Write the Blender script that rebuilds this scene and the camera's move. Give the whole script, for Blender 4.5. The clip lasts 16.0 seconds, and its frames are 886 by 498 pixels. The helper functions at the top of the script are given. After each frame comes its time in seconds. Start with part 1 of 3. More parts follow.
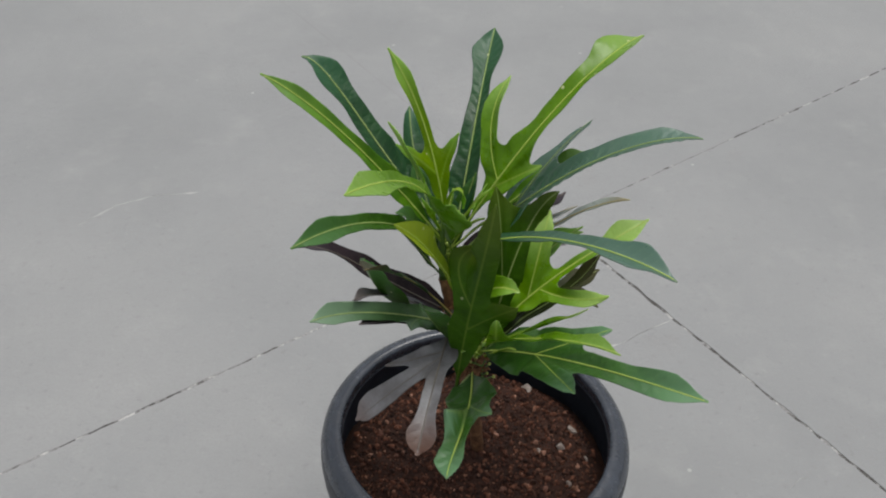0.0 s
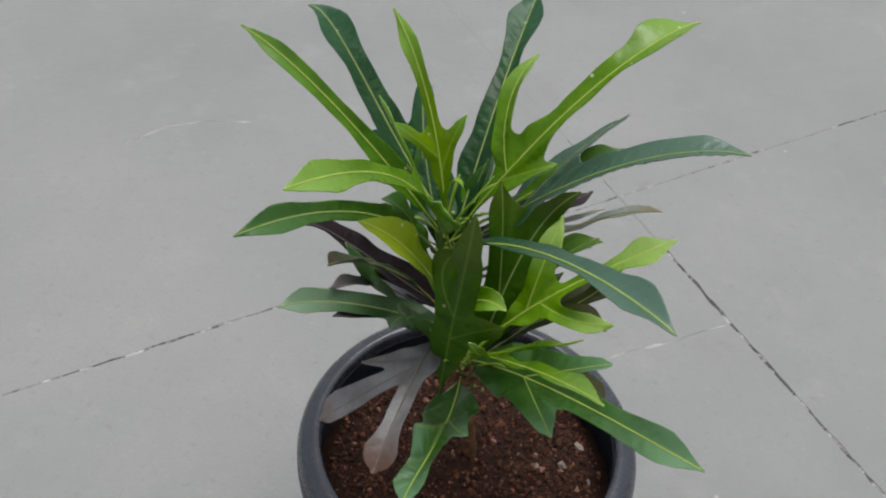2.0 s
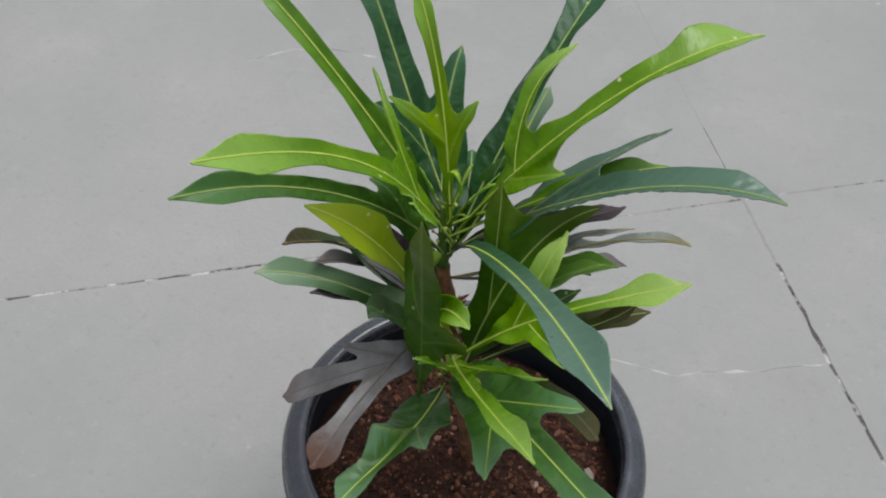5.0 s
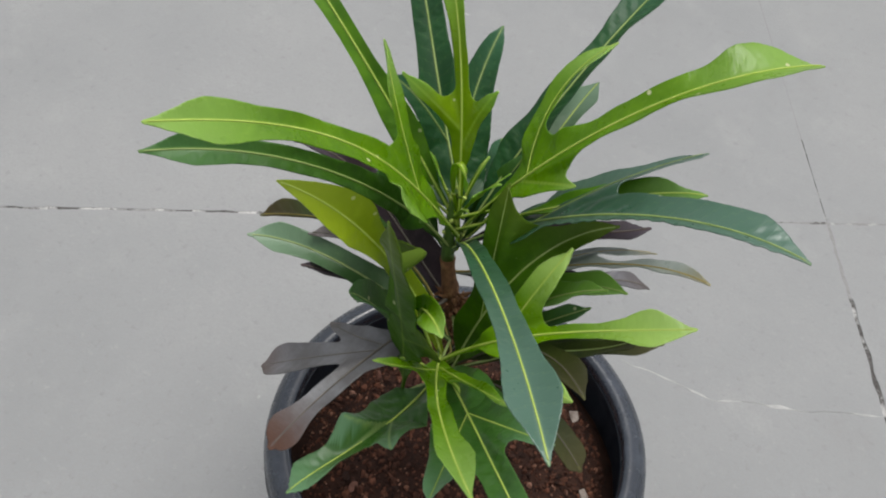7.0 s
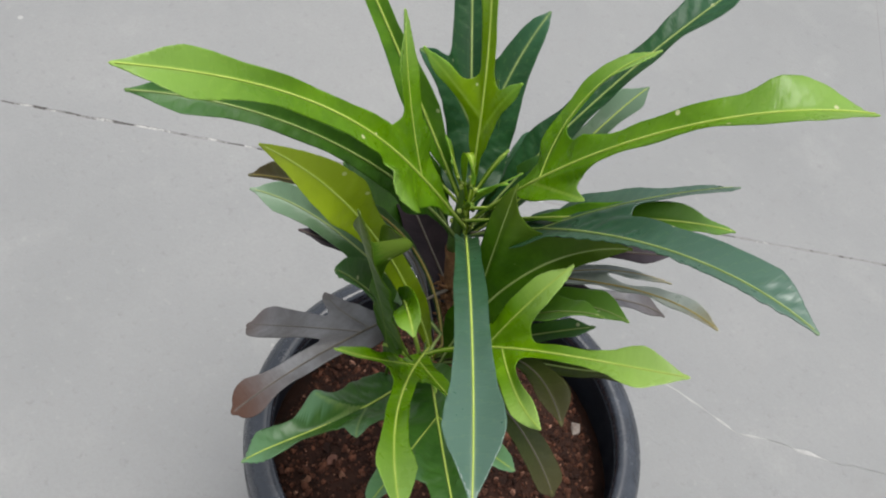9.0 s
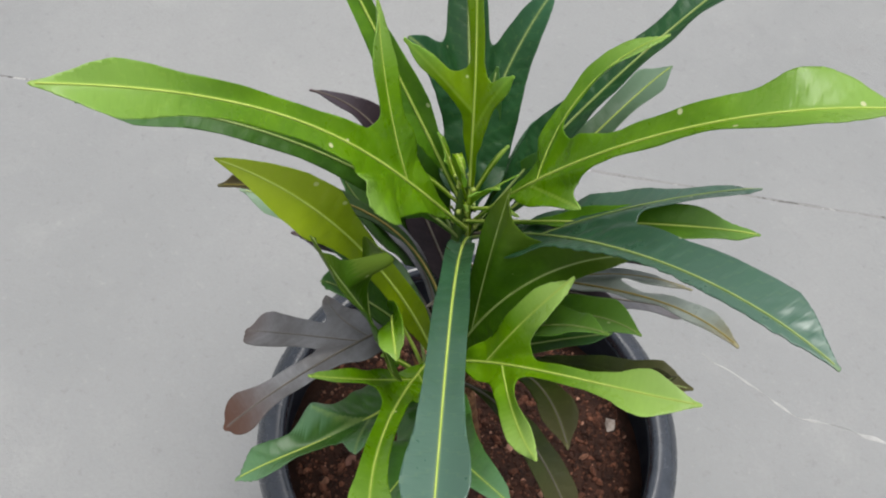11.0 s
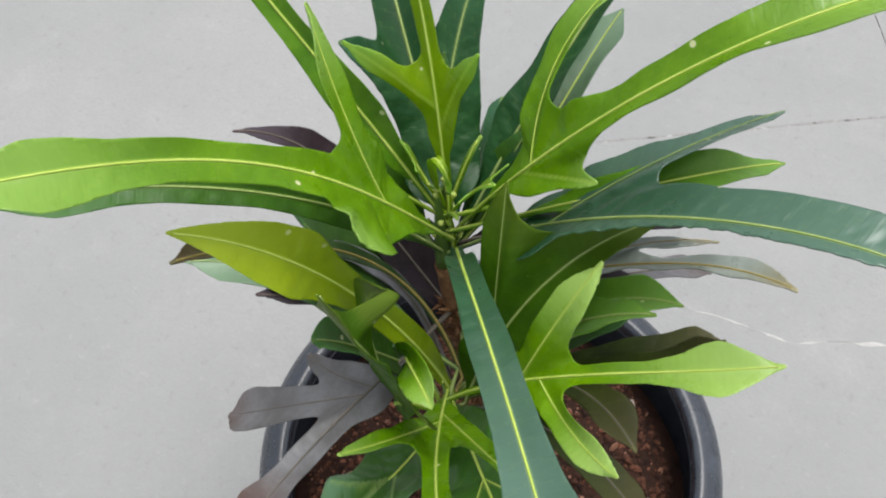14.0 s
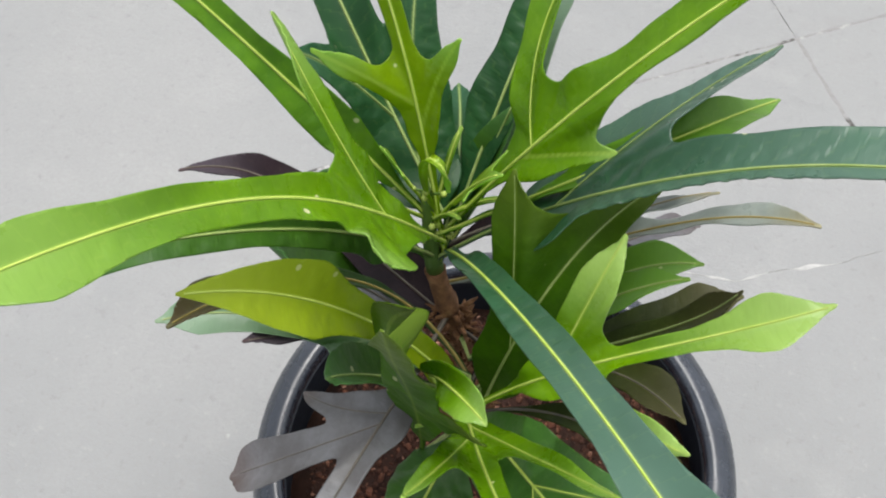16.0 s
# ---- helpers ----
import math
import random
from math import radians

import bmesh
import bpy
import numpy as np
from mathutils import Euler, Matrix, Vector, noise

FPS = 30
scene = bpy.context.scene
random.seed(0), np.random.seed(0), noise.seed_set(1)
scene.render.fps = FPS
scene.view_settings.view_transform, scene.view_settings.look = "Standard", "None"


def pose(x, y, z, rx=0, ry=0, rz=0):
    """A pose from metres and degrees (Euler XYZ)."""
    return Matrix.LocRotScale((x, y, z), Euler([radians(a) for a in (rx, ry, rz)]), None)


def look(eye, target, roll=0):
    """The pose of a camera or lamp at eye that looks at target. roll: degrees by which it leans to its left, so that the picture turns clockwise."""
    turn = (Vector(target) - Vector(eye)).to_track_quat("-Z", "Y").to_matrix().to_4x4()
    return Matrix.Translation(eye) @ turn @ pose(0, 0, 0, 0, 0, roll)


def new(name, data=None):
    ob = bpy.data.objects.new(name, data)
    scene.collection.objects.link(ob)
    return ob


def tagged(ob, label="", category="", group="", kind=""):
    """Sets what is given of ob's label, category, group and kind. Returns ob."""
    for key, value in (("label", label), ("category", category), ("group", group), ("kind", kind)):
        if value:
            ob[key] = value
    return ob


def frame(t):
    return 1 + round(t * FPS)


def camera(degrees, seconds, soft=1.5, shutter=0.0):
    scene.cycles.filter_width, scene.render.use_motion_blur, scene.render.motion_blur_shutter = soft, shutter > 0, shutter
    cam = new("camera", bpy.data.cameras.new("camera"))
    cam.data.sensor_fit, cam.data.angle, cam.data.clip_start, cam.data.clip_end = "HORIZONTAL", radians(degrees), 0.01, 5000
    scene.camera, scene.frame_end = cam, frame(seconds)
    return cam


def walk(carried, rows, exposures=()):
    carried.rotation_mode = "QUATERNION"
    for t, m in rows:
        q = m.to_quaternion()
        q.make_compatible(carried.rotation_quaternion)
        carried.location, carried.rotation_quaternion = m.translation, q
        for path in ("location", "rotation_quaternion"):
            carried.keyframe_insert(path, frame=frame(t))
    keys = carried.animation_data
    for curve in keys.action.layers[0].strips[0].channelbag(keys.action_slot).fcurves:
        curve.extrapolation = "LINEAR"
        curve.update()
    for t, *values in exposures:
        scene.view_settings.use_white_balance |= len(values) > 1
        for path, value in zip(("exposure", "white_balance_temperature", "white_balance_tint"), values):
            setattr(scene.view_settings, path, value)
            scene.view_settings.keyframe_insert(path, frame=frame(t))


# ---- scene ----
cam = camera(49.2, 16.0, 2.0)
PATH = [
    (0, (-0.007, -0.656, 0.959), (-0.081, 0.927, -0.261), 1.7),
    (0.5, (0.007, -0.624, 0.956), (-0.099, 0.931, -0.299), 2.4),
    (1, (0.024, -0.592, 0.946), (-0.13, 0.936, -0.335), 3.8),
    (1.5, (0.044, -0.563, 0.94), (-0.167, 0.935, -0.369), 3.2),
    (2, (0.062, -0.537, 0.938), (-0.201, 0.927, -0.4), 3.9),
    (2.5, (0.074, -0.52, 0.938), (-0.225, 0.915, -0.422), 5.0),
    (3, (0.096, -0.497, 0.939), (-0.268, 0.897, -0.449), 5.7),
    (3.5, (0.116, -0.474, 0.937), (-0.311, 0.878, -0.474), 5.5),
    (4, (0.134, -0.454, 0.933), (-0.351, 0.864, -0.491), 4.8),
    (6.5, (0.181, -0.365, 0.916), (-0.495, 0.771, -0.585), 5.8),
    (7, (0.188, -0.342, 0.913), (-0.52, 0.742, -0.612), 6.9),
    (7.5, (0.193, -0.328, 0.908), (-0.54, 0.726, -0.625), 7.6),
    (8, (0.193, -0.318, 0.906), (-0.548, 0.71, -0.641), 8.9),
    (8.5, (0.197, -0.296, 0.906), (-0.567, 0.666, -0.672), 10.4),
    (9, (0.199, -0.278, 0.901), (-0.583, 0.641, -0.694), 10.9),
    (11.5, (0.186, -0.202, 0.881), (-0.639, 0.515, -0.795), 2.4),
    (12, (0.181, -0.206, 0.874), (-0.635, 0.554, -0.787), 1.0),
    (12.5, (0.172, -0.211, 0.867), (-0.623, 0.593, -0.784), -0.1),
    (13, (0.158, -0.211, 0.855), (-0.603, 0.623, -0.795), -0.8),
    (13.5, (0.145, -0.209, 0.844), (-0.583, 0.645, -0.812), -1.4),
    (14, (0.132, -0.207, 0.835), (-0.556, 0.67, -0.825), -2.8),
    (14.5, (0.121, -0.215, 0.828), (-0.528, 0.717, -0.818), -3.3),
    (15, (0.109, -0.224, 0.827), (-0.489, 0.751, -0.815), -2.8),
    (15.5, (0.099, -0.222, 0.823), (-0.46, 0.764, -0.826), -3.6),
    (16, (0.074, -0.216, 0.813), (-0.392, 0.776, -0.86), -2.9),
]
EXPOSURES = ((0, 0.05), (2, 0.08), (4, 0.17), (7, 0.23), (8, 0.32), (9, 0.39), (11.5, 0.43), (13, 0.59), (14.5, 0.68), (16, 0.72))
walk(cam, [(t, look(eye, target, roll)) for t, eye, target, roll in PATH], EXPOSURES)

# ---- light ----
world = bpy.data.worlds.new("sky")
scene.world = world
world.use_nodes = True
wt = world.node_tree
sky = wt.nodes.new("ShaderNodeTexSky")
sky.sky_type, sky.sun_disc = "NISHITA", False
sky.sun_elevation, sky.sun_rotation = radians(82), radians(36)
sky.air_density, sky.dust_density, sky.ozone_density = 1.0, 4.0, 1.0
haze = wt.nodes.new("ShaderNodeHueSaturation")
haze.inputs["Saturation"].default_value = 0.22
wt.links.new(sky.outputs["Color"], haze.inputs["Color"])
wt.links.new(haze.outputs["Color"], wt.nodes["Background"].inputs["Color"])
wt.nodes["Background"].inputs["Strength"].default_value = 0.115
sun = new("sun", bpy.data.lights.new("sun", "SUN"))
sun.data.energy, sun.data.angle, sun.data.color = 1.25, radians(38), (1.0, 0.97, 0.93)
sun.matrix_world = look((0.25, 0.35, 3.2), (0, 0, 0))


# ---- materials ----
class Shade:
    """A small builder for node materials."""

    def __init__(self, name):
        self.mat = bpy.data.materials.new(name)
        self.mat.use_nodes = True
        self.tree = self.mat.node_tree
        self.bsdf = self.tree.nodes["Principled BSDF"]
        self.out = self.tree.nodes["Material Output"]

    def node(self, kind, **values):
        n = self.tree.nodes.new(kind)
        for key, value in values.items():
            n.inputs[key.replace("_", " ")].default_value = value
        return n

    def link(self, a, b):
        self.tree.links.new(a, b)

    def coords(self, kind="Object"):
        return self.tree.nodes.new("ShaderNodeTexCoord").outputs[kind]

    def noise(self, scale, detail=4.0, rough=0.55, where=None):
        n = self.node("ShaderNodeTexNoise", Scale=scale, Detail=detail, Roughness=rough)
        self.link(where or self.coords(), n.inputs["Vector"])
        return n.outputs["Fac"]

    def ramp(self, fac, stops):
        n = self.tree.nodes.new("ShaderNodeValToRGB")
        while len(n.color_ramp.elements) < len(stops):
            n.color_ramp.elements.new(0.5)
        for e, (at, colour) in zip(n.color_ramp.elements, stops):
            e.position, e.color = at, (*colour, 1)
        self.link(fac, n.inputs["Fac"])
        return n.outputs["Color"]

    def mix(self, fac, a, b, how="MIX"):
        n = self.tree.nodes.new("ShaderNodeMix")
        n.data_type, n.blend_type = "RGBA", how
        for socket, value in ((n.inputs[0], fac), (n.inputs[6], a), (n.inputs[7], b)):
            if isinstance(value, (int, float)):
                socket.default_value = value
            elif isinstance(value, tuple):
                socket.default_value = (*value, 1)
            else:
                self.link(value, socket)
        return n.outputs[2]

    def math(self, how, a, b=0.0, c=0.0):
        n = self.tree.nodes.new("ShaderNodeMath")
        n.operation = how
        for socket, value in zip(n.inputs, (a, b, c)):
            if isinstance(value, (int, float)):
                socket.default_value = value
            else:
                self.link(value, socket)
        return n.outputs[0]

    def between(self, value, low, high, to_low=0.0, to_high=1.0):
        n = self.tree.nodes.new("ShaderNodeMapRange")
        n.interpolation_type = "SMOOTHSTEP"
        self.link(value, n.inputs[0])
        for i, v in enumerate((low, high, to_low, to_high)):
            n.inputs[i + 1].default_value = v
        return n.outputs[0]

    def bump(self, height, strength, distance):
        n = self.node("ShaderNodeBump", Strength=strength, Distance=distance)
        self.link(height, n.inputs["Height"])
        self.link(n.outputs["Normal"], self.bsdf.inputs["Normal"])
        return n

    def colour(self, value):
        if isinstance(value, tuple):
            self.bsdf.inputs["Base Color"].default_value = (*value, 1)
        else:
            self.link(value, self.bsdf.inputs["Base Color"])

    def rough(self, value):
        if isinstance(value, (int, float)):
            self.bsdf.inputs["Roughness"].default_value = value
        else:
            self.link(value, self.bsdf.inputs["Roughness"])


def concrete():
    s = Shade("smooth_concrete")
    w = s.coords("Object")
    big = s.noise(1.6, 5, 0.6, w)
    mid = s.noise(9.0, 6, 0.62, w)
    fine = s.noise(240.0, 3, 0.6, w)
    grit = s.noise(900.0, 2, 0.5, w)
    c = s.ramp(big, [(0.25, (0.268, 0.276, 0.278)), (0.5, (0.318, 0.325, 0.326)), (0.75, (0.368, 0.371, 0.367))])
    c = s.mix(s.between(mid, 0.5, 0.78, 0.0, 0.5), c, (0.405, 0.408, 0.402))
    c = s.mix(s.between(mid, 0.42, 0.25, 0.0, 0.5), c, (0.29, 0.287, 0.283))
    c = s.mix(s.between(fine, 0.35, 0.7, 0.0, 0.35), c, (0.30, 0.297, 0.29))
    spots = s.tree.nodes.new("ShaderNodeTexVoronoi")
    spots.inputs["Scale"].default_value = 7.0
    s.link(w, spots.inputs["Vector"])
    c = s.mix(s.between(spots.outputs["Distance"], 0.018, 0.032, 0.7, 0.0), c, (0.55, 0.545, 0.53))
    pits = s.noise(75.0, 5, 0.7, w)
    c = s.mix(s.between(pits, 0.44, 0.28, 0.0, 0.40), c, (0.235, 0.232, 0.228))
    c = s.mix(s.between(pits, 0.58, 0.74, 0.0, 0.40), c, (0.41, 0.408, 0.40))
    s.colour(c)
    s.rough(s.between(mid, 0.3, 0.7, 0.45, 0.60))
    s.bsdf.inputs["Specular IOR Level"].default_value = 0.35
    s.bump(s.math("ADD", s.math("ADD", s.math("MULTIPLY", fine, 0.6), s.math("MULTIPLY", pits, 2.2)), grit), 0.5, 0.0016)
    return s.mat


def joint_fill(name, dark, pale, low, high):
    s = Shade(name)
    w = s.coords("Object")
    n = s.noise(38.0, 4, 0.65, w)
    c = s.mix(s.between(n, low, low + 0.06), dark, (0.30, 0.298, 0.292))
    c = s.mix(s.between(n, high, high + 0.05), c, pale)
    s.colour(s.mix(s.between(s.noise(220.0, 3, 0.6, w), 0.35, 0.7, 0.0, 0.5), c, (0.22, 0.215, 0.21)))
    s.rough(0.9)
    s.bump(s.noise(400.0, 3, 0.6, w), 0.6, 0.001)
    return s.mat


def plastic(name, clean, dusty, low, shine):
    s = Shade(name)
    w = s.coords("Object")
    dust = s.between(s.noise(35.0, 5, 0.65, w), 0.42, 0.78)
    c = s.mix(dust, clean, dusty)
    specks = s.noise(420.0, 3, 0.6, w)
    s.colour(s.mix(s.between(specks, 0.66, 0.76, 0.0, 0.5), c, (0.16, 0.13, 0.11)))
    s.rough(s.between(s.noise(60.0, 4, 0.6, w), 0.3, 0.7, low, low + 0.15))
    s.bsdf.inputs["Specular IOR Level"].default_value = shine
    s.bump(s.noise(700.0, 2, 0.5, w), 0.08, 0.0006)
    return s.mat


def earth(name, a, b, crumb=False):
    s = Shade(name)
    w = s.coords("Object")
    n = s.noise(90.0, 6, 0.7, w)
    c = s.ramp(n, [(0.25, a), (0.6, b), (0.8, tuple(v * 1.7 for v in b))])
    if crumb:
        isle = s.tree.nodes.new("ShaderNodeNewGeometry").outputs["Random Per Island"]
        c = s.mix(1.0, c, s.ramp(isle, [(0.0, (0.30, 0.27, 0.25)), (0.55, (0.9, 0.85, 0.8)), (0.9, (2.0, 1.9, 1.8)), (0.97, (3.0, 3.6, 3.8)), (1.0, (6.0, 8.0, 9.5))]), "MULTIPLY")
    s.colour(c)
    s.rough(0.92)
    s.bump(s.noise(500.0, 4, 0.7, w), 0.8, 0.0015)
    return s.mat


def stone(name, a, b):
    s = Shade(name)
    w = s.coords("Object")
    s.colour(s.ramp(s.noise(160.0, 5, 0.7, w), [(0.3, a), (0.7, b)]))
    s.rough(0.8)
    s.bump(s.noise(400.0, 3, 0.6, w), 0.6, 0.001)
    return s.mat


def bark():
    s = Shade("brown_bark")
    w = s.coords("Object")
    s.colour(s.ramp(s.noise(140.0, 6, 0.7, w), [(0.3, (0.09, 0.040, 0.018)), (0.55, (0.23, 0.110, 0.048)), (0.75, (0.40, 0.22, 0.10))]))
    s.rough(0.9)
    s.bump(s.noise(220.0, 5, 0.7, w), 1.0, 0.002)
    return s.mat


def blade(name, base, deep, vein, gloss, thin=0.22, tip=None, spots=0.0, shine=0.5, tip_from=0.62):
    """Leaf skin: rib and along are the distances from and along the midrib, in metres."""
    s = Shade(name)
    w = s.coords("Object")
    read = lambda key: next(iter([setattr(n, "attribute_name", key) or n.outputs["Fac"] for n in [s.tree.nodes.new("ShaderNodeAttribute")]]))
    rib, along = read("rib"), read("along")
    c = s.mix(s.between(s.noise(45.0, 5, 0.6, w), 0.3, 0.7), base, deep)
    c = s.mix(s.between(s.noise(420.0, 3, 0.6, w), 0.4, 0.8, 0.0, 0.35), c, deep)
    if tip:
        c = s.mix(s.between(read("reach"), tip_from, 1.0), c, tip)
    run = s.math("SUBTRACT", along, s.math("MULTIPLY", rib, 0.75))
    wob = s.math("ADD", run, s.math("MULTIPLY", s.noise(60.0, 2, 0.5, w), 0.004))
    tooth = s.math("PINGPONG", wob, 0.0042)
    line = s.between(tooth, 0.0, 0.0007, 1.0, 0.0)
    c = s.mix(s.math("MULTIPLY", line, 0.045), c, vein)
    c = s.mix(s.between(rib, 0.0003, 0.0013, 0.38, 0.0), c, vein)
    if spots:
        v = s.tree.nodes.new("ShaderNodeTexVoronoi")
        v.inputs["Scale"].default_value = 50.0
        s.link(w, v.inputs["Vector"])
        c = s.mix(s.between(v.outputs["Distance"], 0.055, 0.075, min(1.0, spots * 1.8), 0.0), c, (0.75, 0.75, 0.45))
    s.colour(c)
    s.rough(s.between(s.noise(70.0, 4, 0.6, w), 0.3, 0.7, gloss, gloss + 0.14))
    s.bsdf.inputs["Specular IOR Level"].default_value = shine
    h = s.math("ADD", s.between(tooth, 0.0, 0.003, 0.0, 1.0), s.math("MULTIPLY", s.noise(260.0, 3, 0.6, w), 0.5))
    s.bump(h, 0.22, 0.0004)
    glow = s.node("ShaderNodeBsdfTranslucent")
    s.link(s.mix(1.0, c, (1.25, 1.35, 0.6), "MULTIPLY"), glow.inputs["Color"])
    both = s.node("ShaderNodeMixShader", Fac=thin)
    s.link(s.bsdf.outputs[0], both.inputs[1])
    s.link(glow.outputs[0], both.inputs[2])
    s.link(both.outputs[0], s.out.inputs["Surface"])
    return s.mat


def plain(name, a, b, rough, scale=120.0):
    s = Shade(name)
    s.colour(s.ramp(s.noise(scale, 4, 0.6), [(0.3, a), (0.7, b)]))
    s.rough(rough)
    return s.mat


CONCRETE = concrete()
FILL_PALE = joint_fill("pale_joint_fill", (0.075, 0.07, 0.066), (0.56, 0.55, 0.535), 0.45, 0.53)
FILL_DARK = joint_fill("dark_joint_fill", (0.06, 0.055, 0.05), (0.52, 0.51, 0.495), 0.49, 0.57)
FILL_FAINT = joint_fill("faint_joint_fill", (0.295, 0.295, 0.293), (0.36, 0.36, 0.356), 0.40, 0.60)
FILL_BROKEN = joint_fill("broken_joint_fill", (0.10, 0.095, 0.09), (0.46, 0.455, 0.445), 0.40, 0.58)
CHALK = plain("chalky_crack", (0.36, 0.36, 0.355), (0.56, 0.555, 0.54), 0.9, 70.0)
# one plastic in two tones: inner shade darkens the body, sky sheen lightens the rim
PLASTIC = plastic("charcoal_plastic", (0.019, 0.024, 0.033), (0.038, 0.045, 0.058), 0.36, 0.45)
RIM_PLASTIC = plastic("sky_sheen_charcoal_plastic", (0.026, 0.033, 0.046), (0.056, 0.067, 0.088), 0.17, 1.0)
SOIL = earth("red_brown_soil", (0.014, 0.0055, 0.0033), (0.052, 0.019, 0.010))
CRUMB = earth("soil_crumbs", (0.024, 0.0095, 0.0055), (0.125, 0.050, 0.029), True)
PEBBLE_PALE = stone("pale_pebble", (0.22, 0.17, 0.14), (0.50, 0.44, 0.39))
PEBBLE_RED = stone("red_pebble", (0.13, 0.055, 0.035), (0.28, 0.13, 0.09))
BARK = bark()
YELLOW = blade("yellowish_lime_leaf", (0.285, 0.400, 0.004), (0.205, 0.305, 0.004), (0.50, 0.58, 0.10), 0.32, 0.30, (0.40, 0.51, 0.03), 0.3, 0.5, 0.5)
# lime tips, pale-tipped skin included: paler leaf ends with sky sheen painted in
LIME = blade("lime_leaf", (0.168, 0.352, 0.0010), (0.112, 0.266, 0.0010), (0.62, 0.76, 0.16), 0.24, 0.27, (0.300, 0.500, 0.095), 0.5, 0.50, 0.66)
# brighter copy of the lime skin: backlight put into the colour, also for young leaves
LIT_FRESH = blade("backlit_fresh_lime_leaf", (0.300, 0.460, 0.0012), (0.215, 0.360, 0.0012), (0.62, 0.76, 0.16), 0.26, 0.46, (0.345, 0.560, 0.110), 0.5, 0.50, 0.66)
TIPPED = blade("pale_tipped_lime_leaf", (0.196, 0.395, 0.0010), (0.130, 0.298, 0.0010), (0.62, 0.76, 0.16), 0.24, 0.27, (0.460, 0.660, 0.180), 0.3, 0.50, 0.58)
GREEN = blade("green_leaf", (0.1318, 0.305, 0.0073), (0.0756, 0.2098, 0.0073), (0.38, 0.52, 0.1), 0.32, 0.22, (0.183, 0.366, 0.061), 0.3, 0.4)
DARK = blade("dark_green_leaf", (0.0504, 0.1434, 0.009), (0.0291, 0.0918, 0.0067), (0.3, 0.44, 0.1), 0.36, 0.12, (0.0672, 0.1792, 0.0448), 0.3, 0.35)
TEAL = blade("teal_green_leaf", (0.0209, 0.088, 0.0242), (0.0121, 0.0572, 0.0165), (0.4, 0.54, 0.15), 0.3, 0.08, (0.0374, 0.1232, 0.0572), 0.3, 0.34)
# the paler outer blade is sky sheen put into the tip colour
JADE = blade("jade_green_leaf", (0.034, 0.116, 0.054), (0.021, 0.082, 0.038), (0.40, 0.54, 0.15), 0.27, 0.10, (0.082, 0.172, 0.122), 0.3, 0.9, 0.35)
SAGE = blade("sage_leaf", (0.060, 0.150, 0.035), (0.036, 0.100, 0.024), (0.30, 0.40, 0.18), 0.32, 0.14, (0.19, 0.31, 0.19), 0.0, 0.6, 0.45)
GREY = blade("faded_grey_leaf", (0.235, 0.240, 0.265), (0.130, 0.128, 0.138), (0.25, 0.245, 0.24), 0.34, 0.08, (0.120, 0.100, 0.098), 0.0, 0.6, 0.70)
WITHERED = blade("withered_grey_leaf", (0.225, 0.228, 0.240), (0.125, 0.118, 0.118), (0.25, 0.245, 0.24), 0.34, 0.08, (0.105, 0.046, 0.026), 0.0, 0.6, 0.66)
# lavender-grey tip colour paints the sheen on the leaf ends
PURPLE = blade("purple_black_leaf", (0.032, 0.019, 0.024), (0.016, 0.010, 0.013), (0.20, 0.12, 0.10), 0.40, 0.06, (0.085, 0.070, 0.085), 0.0, 0.2, 0.72)
AGED = blade("ageing_leaf", (0.050, 0.105, 0.028), (0.032, 0.070, 0.020), (0.30, 0.34, 0.14), 0.36, 0.12, (0.115, 0.085, 0.040), 0.0, 0.3, 0.66)
FOREST = blade("forest_green_leaf", (0.0616, 0.176, 0.0242), (0.0374, 0.1166, 0.0165), (0.34, 0.48, 0.12), 0.3, 0.14, (0.143, 0.297, 0.143), 0.0, 0.55, 0.6)
OLIVE = blade("olive_leaf", (0.055, 0.080, 0.012), (0.032, 0.048, 0.010), (0.26, 0.26, 0.10), 0.40, 0.15, (0.085, 0.08, 0.03), 0.0, 0.25)
MOSS = blade("dull_olive_leaf", (0.058, 0.152, 0.003), (0.034, 0.098, 0.003), (0.26, 0.38, 0.06), 0.40, 0.16, (0.100, 0.165, 0.016), 0.2, 0.16)
BRONZE = blade("bronze_grey_leaf", (0.390, 0.440, 0.400), (0.260, 0.300, 0.270), (0.60, 0.55, 0.28), 0.26, 0.12, (0.30, 0.27, 0.16), 0.0, 1.0, 0.85)
RIB_LIME = plain("pale_lime_rib", (0.46, 0.61, 0.09), (0.58, 0.70, 0.16), 0.45)
RIB_PALE = plain("pale_green_rib", (0.28, 0.38, 0.10), (0.40, 0.50, 0.18), 0.45)
RIB_TAN = plain("tan_rib", (0.13, 0.12, 0.10), (0.20, 0.17, 0.13), 0.55)
RIB_GOLD = plain("golden_rib", (0.36, 0.28, 0.08), (0.48, 0.36, 0.10), 0.5)
SHOOT = plain("green_shoot", (0.06, 0.13, 0.02), (0.12, 0.21, 0.04), 0.45)
BUD = plain("yellow_green_bud", (0.30, 0.40, 0.06), (0.46, 0.54, 0.14), 0.4)


# ---- mesh helpers ----
def mesh_of(name, verts, faces, material, smooth=True):
    me = bpy.data.meshes.new(name)
    me.from_pydata([tuple(v) for v in verts], [], faces)
    me.materials.append(material)
    if smooth:
        me.polygons.foreach_set("use_smooth", [True] * len(me.polygons))
    me.update()
    return me


def put(name, me, parent=None, label=""):
    ob = new(name, me)
    if parent:
        ob.parent = parent
    return tagged(ob, label)


